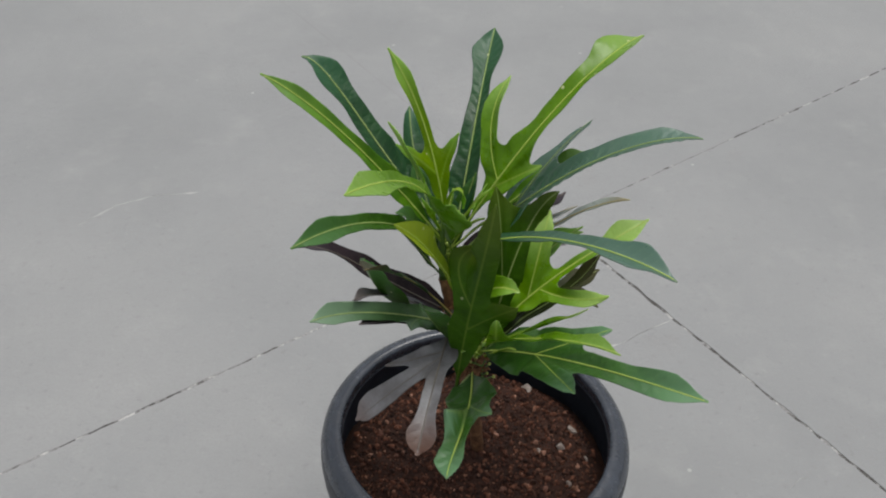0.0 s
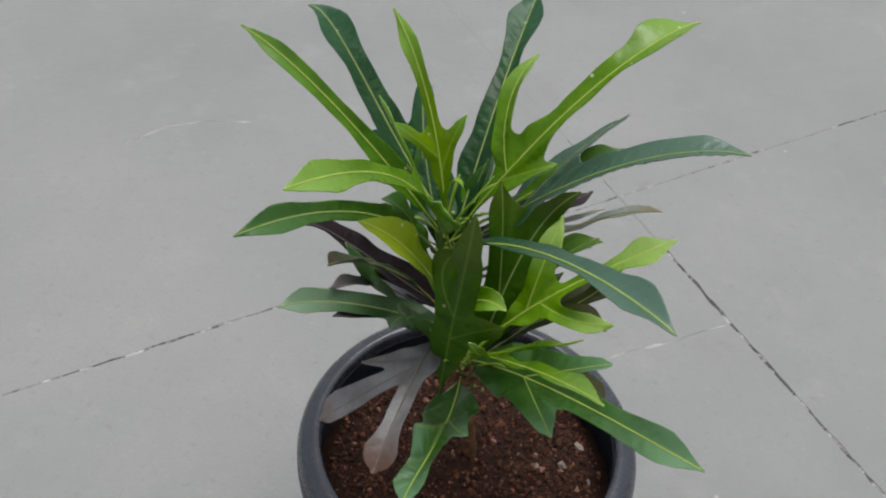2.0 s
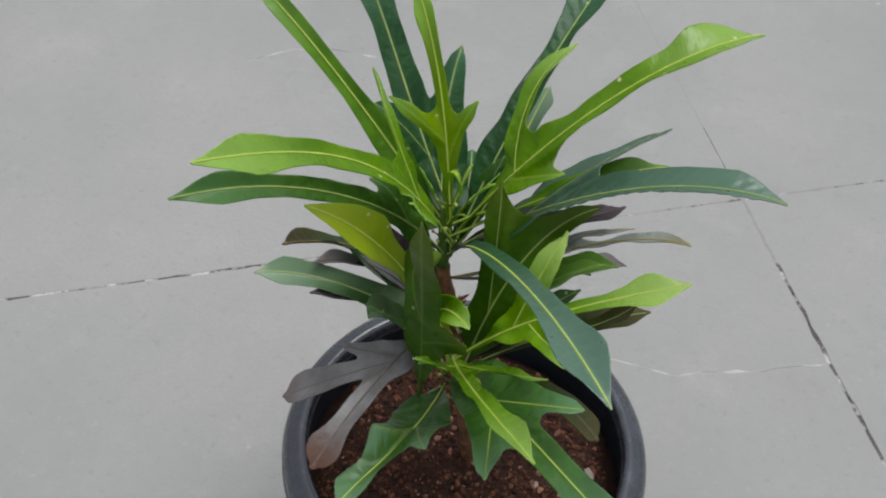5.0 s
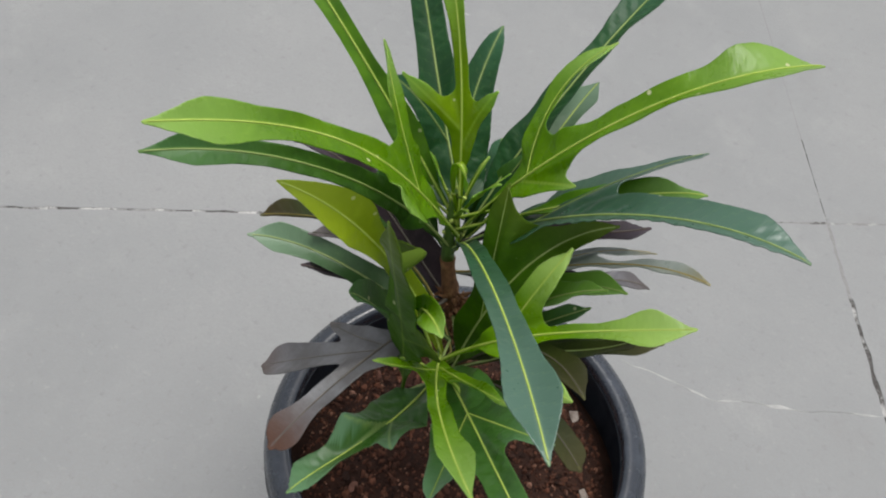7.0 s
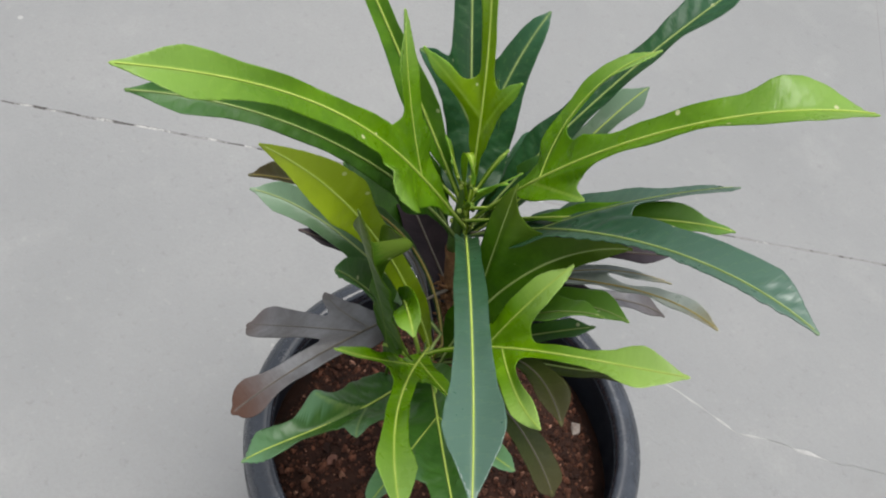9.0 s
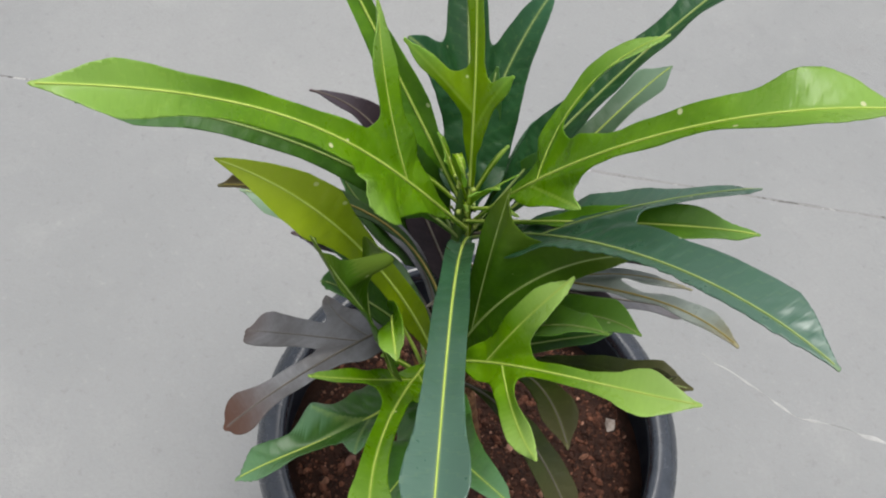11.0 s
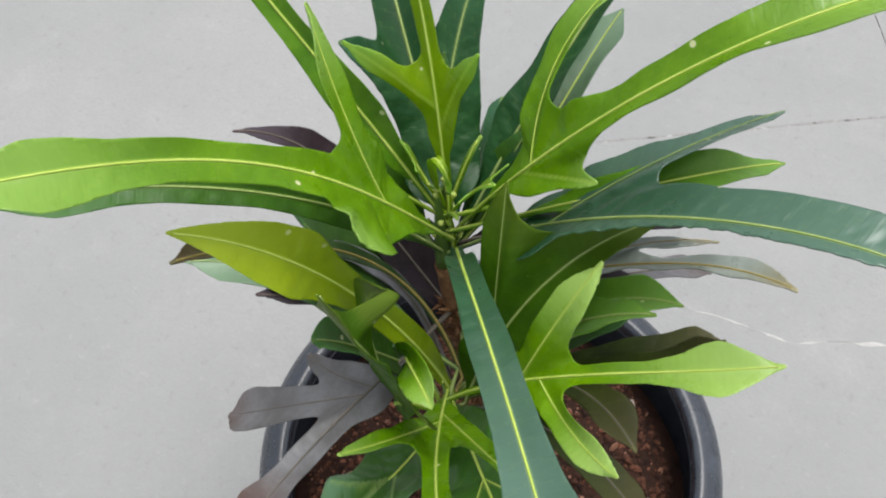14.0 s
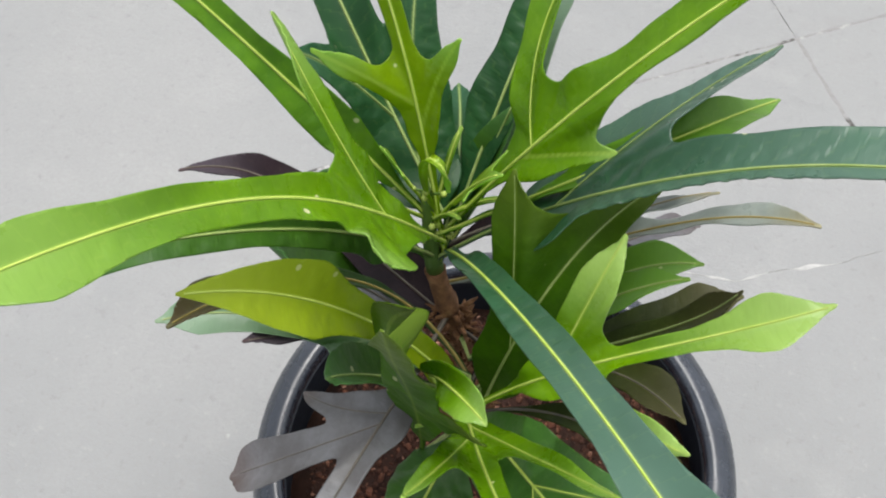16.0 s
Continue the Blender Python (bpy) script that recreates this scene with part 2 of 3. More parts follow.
def tube(points, radii, sides=6):
    """Verts and faces of a closed tube along points."""
    pts = [Vector(p) for p in points]
    verts, faces = [], []
    side = None
    for i, p in enumerate(pts):
        t = (pts[min(i + 1, len(pts) - 1)] - pts[max(i - 1, 0)]).normalized()
        if side is None:
            side = t.orthogonal().normalized()
        side = (side - t * side.dot(t)).normalized()
        up = t.cross(side)
        for k in range(sides):
            a = 2 * math.pi * k / sides
            verts.append(p + radii[i] * (math.cos(a) * side + math.sin(a) * up))
    for i in range(len(pts) - 1):
        for k in range(sides):
            a, b = i * sides + k, i * sides + (k + 1) % sides
            faces.append((a, b, b + sides, a + sides))
    faces.append(tuple(range(sides))[::-1])
    faces.append(tuple(range((len(pts) - 1) * sides, len(pts) * sides)))
    return verts, faces


def joined(pieces):
    verts, faces = [], []
    for v, f in pieces:
        n = len(verts)
        verts += v
        faces += [tuple(i + n for i in face) for face in f]
    return verts, faces


def lathe(profile, steps=96):
    verts, faces = [], []
    n = len(profile)
    for i in range(steps):
        a = 2 * math.pi * i / steps
        verts += [(r * math.cos(a), r * math.sin(a), z) for r, z in profile]
    for i in range(steps):
        j = (i + 1) % steps
        for k in range(n - 1):
            faces.append((i * n + k, j * n + k, j * n + k + 1, i * n + k + 1))
    return verts, faces


ROCK = bmesh.new()
bmesh.ops.create_icosphere(ROCK, subdivisions=1, radius=1.0)
ROCK_V = [v.co.copy() for v in ROCK.verts]
ROCK_F = [tuple(v.index for v in f.verts) for f in ROCK.faces]
ROCK.free()


def rock(rng, size):
    s = Vector((rng.uniform(0.7, 1.3), rng.uniform(0.6, 1.1), rng.uniform(0.5, 0.9))) * size
    turn = Euler((rng.uniform(0, 6), rng.uniform(0, 6), rng.uniform(0, 6))).to_matrix()
    return [turn @ Vector((v.x * s.x, v.y * s.y, v.z * s.z)) * rng.uniform(0.62, 1.25) for v in ROCK_V], ROCK_F


# ---- floor ----
CROSS = Vector((0.115, 0.684))
WAY_A = Vector((math.cos(radians(40.9)), math.sin(radians(40.9))))
WAY_B = Vector((math.cos(radians(-53.2)), math.sin(radians(-53.2))))
REACH = 9.0

ground = mesh_of("ground", [(-900, -900, -0.03), (900, -900, -0.03), (900, 900, -0.03), (-900, 900, -0.03)], [(0, 1, 2, 3)], CONCRETE)
tagged(put("ground", ground), "plain grey open ground round the concrete floor", "ground", kind="structure")
floor_thing = tagged(new("floor"), "smooth grey concrete floor with sawn joints and fine cracks", "floor", kind="structure")


def joint_edge(way, normal, gap, rng):
    """Points from the crossing outward along one side of a joint, its arris slightly broken."""
    pts, s = [], 0.0
    while s < REACH:
        broken = gap * (0.35 + 1.5 * abs(noise.noise((s * 26, normal.x * 9, way.x * 7))) + 0.5 * abs(noise.noise((s * 90, normal.x * 5, way.x * 3)))) if s < 2.2 else gap
        pts.append(CROSS + way * s + normal * broken)
        s += 0.008 if s < 2.2 else 0.6
    return pts


def slab(u, v, gap_u, gap_v, rng):
    """One quarter of the floor between the ways u and v from the crossing."""
    nu = v - u * v.dot(u)
    nv = u - v * u.dot(v)
    a = joint_edge(u, nu.normalized(), gap_u, rng)
    b = joint_edge(v, nv.normalized(), gap_v, rng)
    ring = [a[0] + (b[0] - CROSS)] + a[2:] + [CROSS + (u + v) * REACH] + b[:1:-1]
    top = [(p.x, p.y, 0.0) for p in ring]
    low = [(p.x, p.y, -0.02) for p in ring]
    n = len(ring)
    faces = [tuple(range(n))] + [(i, i + n, (i + 1) % n + n, (i + 1) % n) for i in range(n)]
    me = mesh_of("slab", top + low, faces, CONCRETE, False)
    return me


rng = random.Random(3)
for u, v, gu, gv in ((WAY_A, WAY_B, 0.0021, 0.0029), (WAY_B, -WAY_A, 0.0029, 0.0021), (-WAY_A, -WAY_B, 0.0021, 0.0008), (-WAY_B, WAY_A, 0.0008, 0.0021)):
    me = slab(u, v, gu, gv, rng)
    bm = bmesh.new()
    bm.from_mesh(me)
    bmesh.ops.recalc_face_normals(bm, faces=bm.faces)
    if max(bm.faces, key=lambda f: f.calc_area()).normal.z < 0:
        bmesh.ops.reverse_faces(bm, faces=bm.faces)
    bm.to_mesh(me)
    bm.free()
    put("slab", me, floor_thing)


def strip(name, points, width, z, material, label="", seed=0.0):
    """A thin uneven ribbon along plan points, with a slight crown."""
    verts, faces = [], []
    pts = []
    for a, b in zip(points, points[1:]):
        a, b = Vector(a), Vector(b)
        steps = max(2, int((b - a).length / 0.006))
        pts += [a.lerp(b, i / steps) for i in range(steps)]
    pts.append(Vector(points[-1]))
    for i, p in enumerate(pts):
        d = (pts[min(i + 1, len(pts) - 1)] - pts[max(i - 1, 0)]).normalized()
        n = Vector((-d.y, d.x))
        wig = 0.0022 * noise.noise((p.x * 70, p.y * 70, seed)) + 0.004 * noise.noise((p.x * 14, p.y * 14, seed + 5))
        w = width * max(0.0, 0.16 + 1.9 * noise.noise((p.x * 38, p.y * 38, seed + 9)))
        c = p + n * wig
        verts += [(c.x - n.x * w, c.y - n.y * w, z - 0.0006), (c.x, c.y, z), (c.x + n.x * w, c.y + n.y * w, z - 0.0006)]
    for i in range(len(pts) - 1):
        for k in (0, 1):
            a = 3 * i + k
            faces.append((a, a + 3, a + 4, a + 1))
    return put(name, mesh_of(name, verts, faces, material), floor_thing, label)


def fill(name, way, start, end, half, z, material, label):
    a, b = CROSS + way * start, CROSS + way * end
    n = Vector((-way.y, way.x)) * half
    v = [(p.x + k * n.x, p.y + k * n.y, z) for p in (a, b) for k in (-1, 1)]
    v += [(x, y, z - 0.01) for x, y, _ in v]
    put(name, mesh_of(name, v, [(0, 1, 3, 2), (4, 6, 7, 5), (0, 4, 5, 1), (2, 3, 7, 6), (0, 2, 6, 4), (1, 5, 7, 3)], material, False), floor_thing, label)


for start, end, z, filler, label in ((-REACH, -0.45, -0.0004, FILL_PALE, "pale crumbling filler in a sawn joint"), (-0.45, 0.45, -0.00025, FILL_BROKEN, "broken grey filler in a sawn joint"), (0.45, REACH, -0.0004, FILL_PALE, "pale crumbling filler in a sawn joint")):
    fill("joint_filler", WAY_A, start, end, 0.008, z, filler, label)
fill("joint_filler", WAY_B, -0.16, 0.0, 0.010, -0.0006, FILL_DARK, "dark dirty filler in a sawn joint")
fill("joint_filler", WAY_B, 0.0, 0.035, 0.009, -0.0002, FILL_BROKEN, "broken grey filler in a sawn joint")
fill("joint_filler", WAY_B, 0.035, 0.125, 0.009, -0.00006, FILL_FAINT, "nearly level grey filler in a sawn joint")
fill("joint_filler", WAY_B, 0.125, REACH, 0.010, -0.0008, FILL_DARK, "dark dirty filler in a sawn joint")
fill("joint_filler", WAY_B, -REACH, -0.16, 0.008, -0.00006, FILL_FAINT, "nearly level grey filler in a sawn joint")
strip("hairline_crack", [(0.02, 0.314), (0.085, 0.329), (0.128, 0.336), (0.16, 0.362), (0.222, 0.401), (0.288, 0.448)], 0.0022, 0.0007, CHALK, "chalky white hairline crack", 1.0)
strip("hairline_crack", [(-0.67, 0.595), (-0.65, 0.622), (-0.63, 0.655), (-0.575, 0.692), (-0.50, 0.71)], 0.0020, 0.0007, CHALK, "chalky white hairline crack", 2.0)
strip("hairline_crack", [(0.395, 0.142), (0.412, 0.160), (0.424, 0.164)], 0.0018, 0.0007, CHALK, "chalky white hairline crack", 3.0)


# ---- pot ----
def pot():
    thing = tagged(new("plant_pot"), "round charcoal plastic plant pot with a rolled rim", "plant pot")
    outer = [(0.0, 0.004), (0.085, 0.004), (0.098, 0.0), (0.104, 0.004), (0.112, 0.03), (0.124, 0.07), (0.136, 0.115), (0.147, 0.16), (0.1525, 0.190), (0.1540, 0.207), (0.1535, 0.220), (0.1525, 0.224)]
    inner = [(0.1318, 0.224), (0.1365, 0.217), (0.1405, 0.207), (0.1412, 0.192), (0.134, 0.15), (0.120, 0.09), (0.104, 0.012), (0.0, 0.012)]
    v, f = lathe(outer + [(0.1505, 0.2235), (0.1335, 0.2235)] + inner)
    put("body", mesh_of("body", v, f, PLASTIC), thing)
    lip = [(0.1335, 0.2215), (0.1322, 0.2275), (0.1318, 0.2325), (0.1328, 0.2362), (0.1352, 0.2380), (0.1388, 0.2378), (0.1440, 0.2358), (0.1490, 0.2320), (0.1518, 0.2270), (0.1530, 0.2222)]
    v, f = lathe(lip)
    put("rim", mesh_of("rim", v, f, RIM_PLASTIC), thing, "smooth rounded plastic rim")
    return thing


pot()

# ---- soil and pebbles ----
SOIL_Z = 0.194


def soil_height(x, y):
    r = math.hypot(x, y)
    return SOIL_Z + 0.004 * noise.noise((x * 18, y * 18, 1)) + 0.0022 * noise.noise((x * 60, y * 60, 2)) + 0.0012 * noise.noise((x * 160, y * 160, 3)) + 0.006 * max(0, 1 - r / 0.05) - 0.024 * min(1, max(0, (r - 0.092) / 0.044)) ** 1.5


verts, faces = [(0, 0, soil_height(0, 0))], []
RINGS, STEPS = 44, 120
for i in range(1, RINGS + 1):
    for k in range(STEPS):
        r, a = 0.1410 * i / RINGS, 2 * math.pi * k / STEPS
        x, y = r * math.cos(a), r * math.sin(a)
        verts.append((x, y, soil_height(x, y)))
for k in range(STEPS):
    faces.append((0, 1 + k, 1 + (k + 1) % STEPS))
    for i in range(RINGS - 1):
        a, b = 1 + i * STEPS + k, 1 + i * STEPS + (k + 1) % STEPS
        faces.append((a, a + STEPS, b + STEPS, b))
soil = tagged(put("soil", mesh_of("soil", verts, faces, SOIL)), "loose crumbly red-brown potting soil in the pot", "soil", kind="stuff")
rng = random.Random(11)
pieces = []
for i in range(6500):
    r, a = 0.127 * math.sqrt(rng.random()), rng.uniform(0, 2 * math.pi)
    x, y = r * math.cos(a), r * math.sin(a)
    size = min(0.0040, 0.0009 * math.exp(abs(rng.gauss(0, 0.7))))
    v, f = rock(rng, size)
    z = soil_height(x, y) + 0.3 * size
    pieces.append(([p + Vector((x, y, z)) for p in v], f))
v, f = joined(pieces)
put("crumbs", mesh_of("crumbs", v, f, CRUMB, False), soil, "small soil crumbs and grit")


def pebble(x, y, size, material, label):
    v, f = rock(rng, size)
    me = mesh_of("pebble", v, f, material, False)
    ob = tagged(put("pebble", me), label, "pebble", "pebbles on the soil")
    ob.location = (x, y, soil_height(x, y) + 0.35 * size)


for x, y, size, pale in ((0.102, 0.042, 0.0058, 1), (0.089, 0.014, 0.0066, 1), (0.115, 0.009, 0.0040, 1), (0.055, 0.100, 0.0062, 1), (0.066, 0.008, 0.0044, 1),
                         (0.085, 0.002, 0.0036, 0), (0.048, -0.004, 0.0034, 0), (-0.078, -0.012, 0.0044, 0), (-0.098, 0.018, 0.0042, 0), (0.030, -0.045, 0.0048, 0),
                         (0.072, -0.040, 0.0040, 0), (0.010, -0.070, 0.0042, 1), (-0.045, -0.075, 0.0052, 0), (0.095, -0.030, 0.0046, 1)):
    pebble(x, y, size, PEBBLE_PALE if pale else PEBBLE_RED, "pale angular pebble on the soil" if pale else "reddish brown pebble on the soil")


# ---- plant ----
plant = tagged(new("croton_plant"), "leafy plant with long lobed lime, dark green and faded leaves", "potted plant")
STEM = [(0.004, 0.004, 0.19), (-0.002, 0.0, 0.25), (-0.012, 0.0, 0.31), (-0.024, 0.004, 0.37), (-0.036, 0.008, 0.415), (-0.040, 0.012, 0.470)]
BRANCH = [(-0.012, -0.002, 0.30), (-0.008, -0.022, 0.325), (-0.002, -0.038, 0.352), (0.0, -0.043, 0.372)]


def along_line(line, steps):
    """Smooth points through a line's corners."""
    pts = [Vector(p) for p in line]
    ext = [2 * pts[0] - pts[1]] + pts + [2 * pts[-1] - pts[-2]]
    out = []
    for i in range(len(pts) - 1):
        p0, p1, p2, p3 = ext[i:i + 4]
        for k in range(steps):
            t = k / steps
            out.append(0.5 * (2 * p1 + (p2 - p0) * t + (2 * p0 - 5 * p1 + 4 * p2 - p3) * t * t + (3 * p1 - p0 - 3 * p2 + p3) * t ** 3))
    return out + [pts[-1]]


STEM_PTS, BRANCH_PTS = along_line(STEM, 7), along_line(BRANCH, 6)
half = int(len(STEM_PTS) * 0.80)
v, f = tube(STEM_PTS[:half + 1], [0.0066 - 0.0014 * i / half + 0.0012 * noise.noise((i * 0.9, 0, 4)) for i in range(half + 1)], 12)
put("stem", mesh_of("stem", v, f, BARK), plant, "rough brown woody stem")
rest = STEM_PTS[half:]
v, f = tube(rest, [0.0046 - 0.0022 * i / len(rest) for i in range(len(rest))], 10)
put("shoot", mesh_of("shoot", v, f, SHOOT), plant, "green upper shoot")
v, f = tube(BRANCH_PTS, [0.005 - 0.0022 * i / len(BRANCH_PTS) for i in range(len(BRANCH_PTS))], 10)
put("side_branch", mesh_of("side_branch", v, f, BARK), plant, "short brown side branch")
JOINTS = [np.array(p) for p in STEM_PTS[6:] + BRANCH_PTS[3:]]
# dry bract scales along the middle of the stem
rng = random.Random(5)
pieces = []
for i in range(420):
    if i % 5:
        p = STEM_PTS[rng.randrange(12, 24)]
    else:
        p = BRANCH_PTS[rng.randrange(4, len(BRANCH_PTS))]
    a = rng.uniform(0, 2 * math.pi)
    out = Vector((math.cos(a), math.sin(a), rng.uniform(-0.4, 1.0))).normalized()
    q = p + out * rng.uniform(0.003, 0.008)
    far = rng.uniform(0.002, 0.006)
    bend = Vector((rng.uniform(-1, 1), rng.uniform(-1, 1), rng.uniform(-0.6, 1))) * 0.004
    pieces.append(tube([q, q + out * far * 0.5 + bend * 0.4, q + out * far + bend], [rng.uniform(0.0010, 0.0021), rng.uniform(0.0010, 0.0018), 0.0004], 5))
v, f = joined(pieces)
tagged(put("bark_scale", mesh_of("bark_scale", v, f, BARK), plant, "dry brown leaf scars and scales"), kind="stuff")


def bezier(points, n):
    c = np.array(points, float)
    u = np.linspace(0, 1, n)[:, None]
    k = len(c) - 1
    return sum(math.comb(k, i) * (1 - u) ** (k - i) * u ** i * c[i] for i in range(k + 1))


def unit(a):
    return a / (np.linalg.norm(a, axis=-1, keepdims=True) + 1e-12)


def tangents(p):
    return unit(np.gradient(p, axis=0))


LOBE_FORMS = {
    "even": ((0, 0.3, 0.5, 0.7, 0.82, 0.92, 1.0), (1.1, 0.88, 0.88, 0.98, 0.74, 0.34, 0.03)),
    "taper": ((0, 0.3, 0.55, 0.8, 0.92, 1.0), (1.2, 1.05, 0.72, 0.5, 0.34, 0.04)),
    "round": ((0, 0.35, 0.6, 0.75, 0.86, 0.94, 1.0), (1.15, 1.05, 0.92, 0.78, 0.58, 0.36, 0.05)),
    "club": ((0, 0.3, 0.55, 0.8, 0.92, 0.97, 1.0), (1.0, 0.72, 0.78, 1.0, 0.9, 0.62, 0.2)),
    "broad": ((0, 0.25, 0.45, 0.6, 0.75, 0.9, 1.0), (1.5, 1.35, 1.05, 0.66, 0.52, 0.40, 0.05)),
}
CELL = 0.0013
LEAF_SEED = [0]


def leaf(label, skin, rib_skin, axis, widths, lobes=(), roll=0.0, lobe_form="even", start=0.08, face=None, pucker=0.00018, fold=0.42, cup=2.0, wave=0.0016, lobe_width=0.011, end="spatula", lean=0.0, lobe_reach=1.0):
    """One leaf: axis is the midrib's four Bezier points from stem to tip; widths are the half widths at the lower blade,
    the waist and near the tip; lean makes one half of the blade wider; lobes are (share along the midrib, middle point, tip point[, half width])."""
    LEAF_SEED[0] += 1
    seed = LEAF_SEED[0] * 3.7
    main = bezier(axis, 200)
    length = np.linalg.norm(np.diff(main, axis=0), axis=1).sum()
    n = max(24, int(length / 0.003))
    main = main[np.searchsorted(np.r_[0, np.cumsum(np.linalg.norm(np.diff(main, axis=0), axis=1))], np.linspace(0, length, n).clip(0, length - 1e-9))]
    tan = tangents(main)
    side = unit(np.cross(tan, (0, 0, 1.0)))
    up = unit(np.cross(side, tan))
    for i in range(1, n):
        if up[i] @ up[i - 1] < 0:
            up[i], side[i] = -up[i], -side[i]
    if face:
        up = unit(np.tile(np.array(face, float), (n, 1)))
    elif lobes:
        tilt = np.zeros(3)
        for share, mid, tip, *_ in lobes:
            k = int(share * (n - 1))
            d = np.array(tip) - main[k]
            across = np.cross(d, tan[k])
            tilt += across * np.sign(across @ up[k] or 1.0)
        tilt = unit(tilt)
        up = unit(up * 0.25 + tilt)
    c, s = math.cos(radians(roll)), math.sin(radians(roll))
    side = unit(np.cross(tan, up))
    up = unit(np.cross(side, tan))
    side, up = c * side + s * up, c * up - s * side
    share = np.linspace(0, 1, n)
    wb, ww, wt_ = widths
    if end == "spatula":
        tail = ((0.72, 0.95 * ww + 0.05 * wt_), (0.79, 0.62 * ww + 0.38 * wt_), (0.84, 0.15 * ww + 0.87 * wt_), (0.88, 1.03 * wt_), (0.915, 0.80 * wt_), (0.95, 0.46 * wt_), (0.978, 0.19 * wt_), (1.0, 0.0003))
    elif end == "pointed":
        tail = ((0.66, 0.5 * ww + 0.5 * wt_), (0.74, wt_), (0.82, 0.82 * wt_), (0.90, 0.50 * wt_), (0.96, 0.22 * wt_), (1.0, 0.0003))
    else:
        tail = ((0.70, ww), (0.80, 0.6 * ww + 0.4 * wt_), (0.88, wt_), (0.94, 0.92 * wt_), (0.975, 0.62 * wt_), (1.0, 0.22 * wt_))
    head = ((0, 0.0014), (start, 0.0017), (start + 0.09, 0.55 * wb), (start + 0.20, wb), (max(0.40, start + 0.28), 0.8 * wb + 0.2 * ww), (max(0.55, start + 0.34), ww))
    radius = np.interp(share, *zip(*(head + tail))).clip(0.0009)
    radius = radius * (1 + 0.10 * np.array([noise.noise((a * 7 + seed, seed, 0)) for a in share]))
    flat = np.stack([share * length, 0 * share], 1)
    Q, P3, T2, T3, B3, N3, R, G, A = [flat], [main], [np.tile([1.0, 0.0], (n, 1))], [tan], [side], [up], [radius], [np.zeros(n)], [share * length]
    reach = [share]
    smooth = []
    ribs = [(main, up, 0.00085, 0.0003)]
    for g, (at, mid, tip, *more) in enumerate(lobes, 1):
        form = more[1] if len(more) > 1 else lobe_form
        k = int(at * (n - 1))
        w = more[0] if more else lobe_width
        if not w:
            continue
        path = bezier([main[k], mid, tip], 60)
        ll = np.linalg.norm(np.diff(path, axis=0), axis=1).sum()
        m = max(8, int(ll / 0.003))
        path = path[np.linspace(0, 59, m).astype(int)]
        lt = tangents(path)
        plane = np.stack([lt @ tan[k], lt @ side[k]], 1)
        plane = unit(plane)
        steps = np.linalg.norm(np.diff(path, axis=0), axis=1)
        q = np.vstack([[0, 0], np.cumsum(plane[:-1] * steps[:, None], 0)]) + flat[k]
        across = np.cross(np.array(tip, float) - main[k], tan[k])
        across = unit(across * np.sign(across @ up[k] or 1.0))
        lu = np.tile(up[k] if face else unit(0.35 * up[k] + 0.65 * across), (m, 1))
        ls = unit(np.cross(lt, lu))
        lu = unit(np.cross(ls, lt))
        ls_share = np.linspace(0, 1, m)
        lr = np.maximum(w * np.interp(ls_share, *LOBE_FORMS[form]), 0.0009)
        for store, value in zip((Q, P3, T2, T3, B3, N3, R, G, A, reach), (q, path, plane, lt, ls, lu, lr, np.full(m, g), share[k] * length + ls_share * ll, lobe_reach * (share[k] + (1 - share[k]) * ls_share))):
            store.append(value)
        if form == "round":
            smooth.append(g)
        elif ll > 0.055:
            ribs.append((path, lu, 0.00034, 0.00015))
    G = np.concatenate(G)
    Q, P3, T2, T3, B3, N3, R, A, reach = (np.concatenate(z) for z in (Q, P3, T2, T3, B3, N3, R, A, reach))
    B2 = np.stack([-T2[:, 1], T2[:, 0]], 1)
    # plan of the blade: distance to the swept outline on a grid, lobes blended into the blade
    low, high = (Q - R[:, None]).min(0) - 2 * CELL, (Q + R[:, None]).max(0) + 2 * CELL
    gx, gy = np.arange(low[0], high[0], CELL), np.arange(low[1], high[1], CELL)
    grid = np.stack(np.meshgrid(gx, gy, indexing="ij"), -1)
    field, spine = None, []
    for g in range(int(G.max()) + 1):
        mine, ticks = G == g, np.arange((G == g).sum())
        fine = np.linspace(0, ticks[-1], 5 * ticks[-1] + 1)
        fq = np.stack([np.interp(fine, ticks, Q[mine, a]) for a in (0, 1)], 1)
        spine.append(fq)
        near_to = np.linalg.norm(grid[:, :, None] - fq, axis=-1)
        half = np.interp(fine, ticks, R[mine])[near_to.argmin(-1)]
        if g == 0 and lean:
            half = half * (1 + lean * np.tanh(grid[:, :, 1] / 0.002))
        d = near_to.min(-1) - half
        if field is None:
            field = d
        else:
            h = np.clip(0.5 + 0.5 * (field - d) / 0.008, 0, 1)
            field = field * (1 - h) + d * h - 0.008 * h * (1 - h)
    # marching squares
    pts, index, faces = [], {}, []

    def corner(i, j):
        key = (i, j)
        if key not in index:
            index[key] = len(pts)
            pts.append(grid[i, j])
        return index[key]

    def cut(a, b):
        key = (min(a, b), max(a, b))
        if key not in index:
            fa, fb = field[key[0]], field[key[1]]
            t = min(max(fa / (fa - fb), 0.04), 0.96)
            index[key] = len(pts)
            pts.append(grid[key[0]] * (1 - t) + grid[key[1]] * t)
        return index[key]

    inside = field < 0
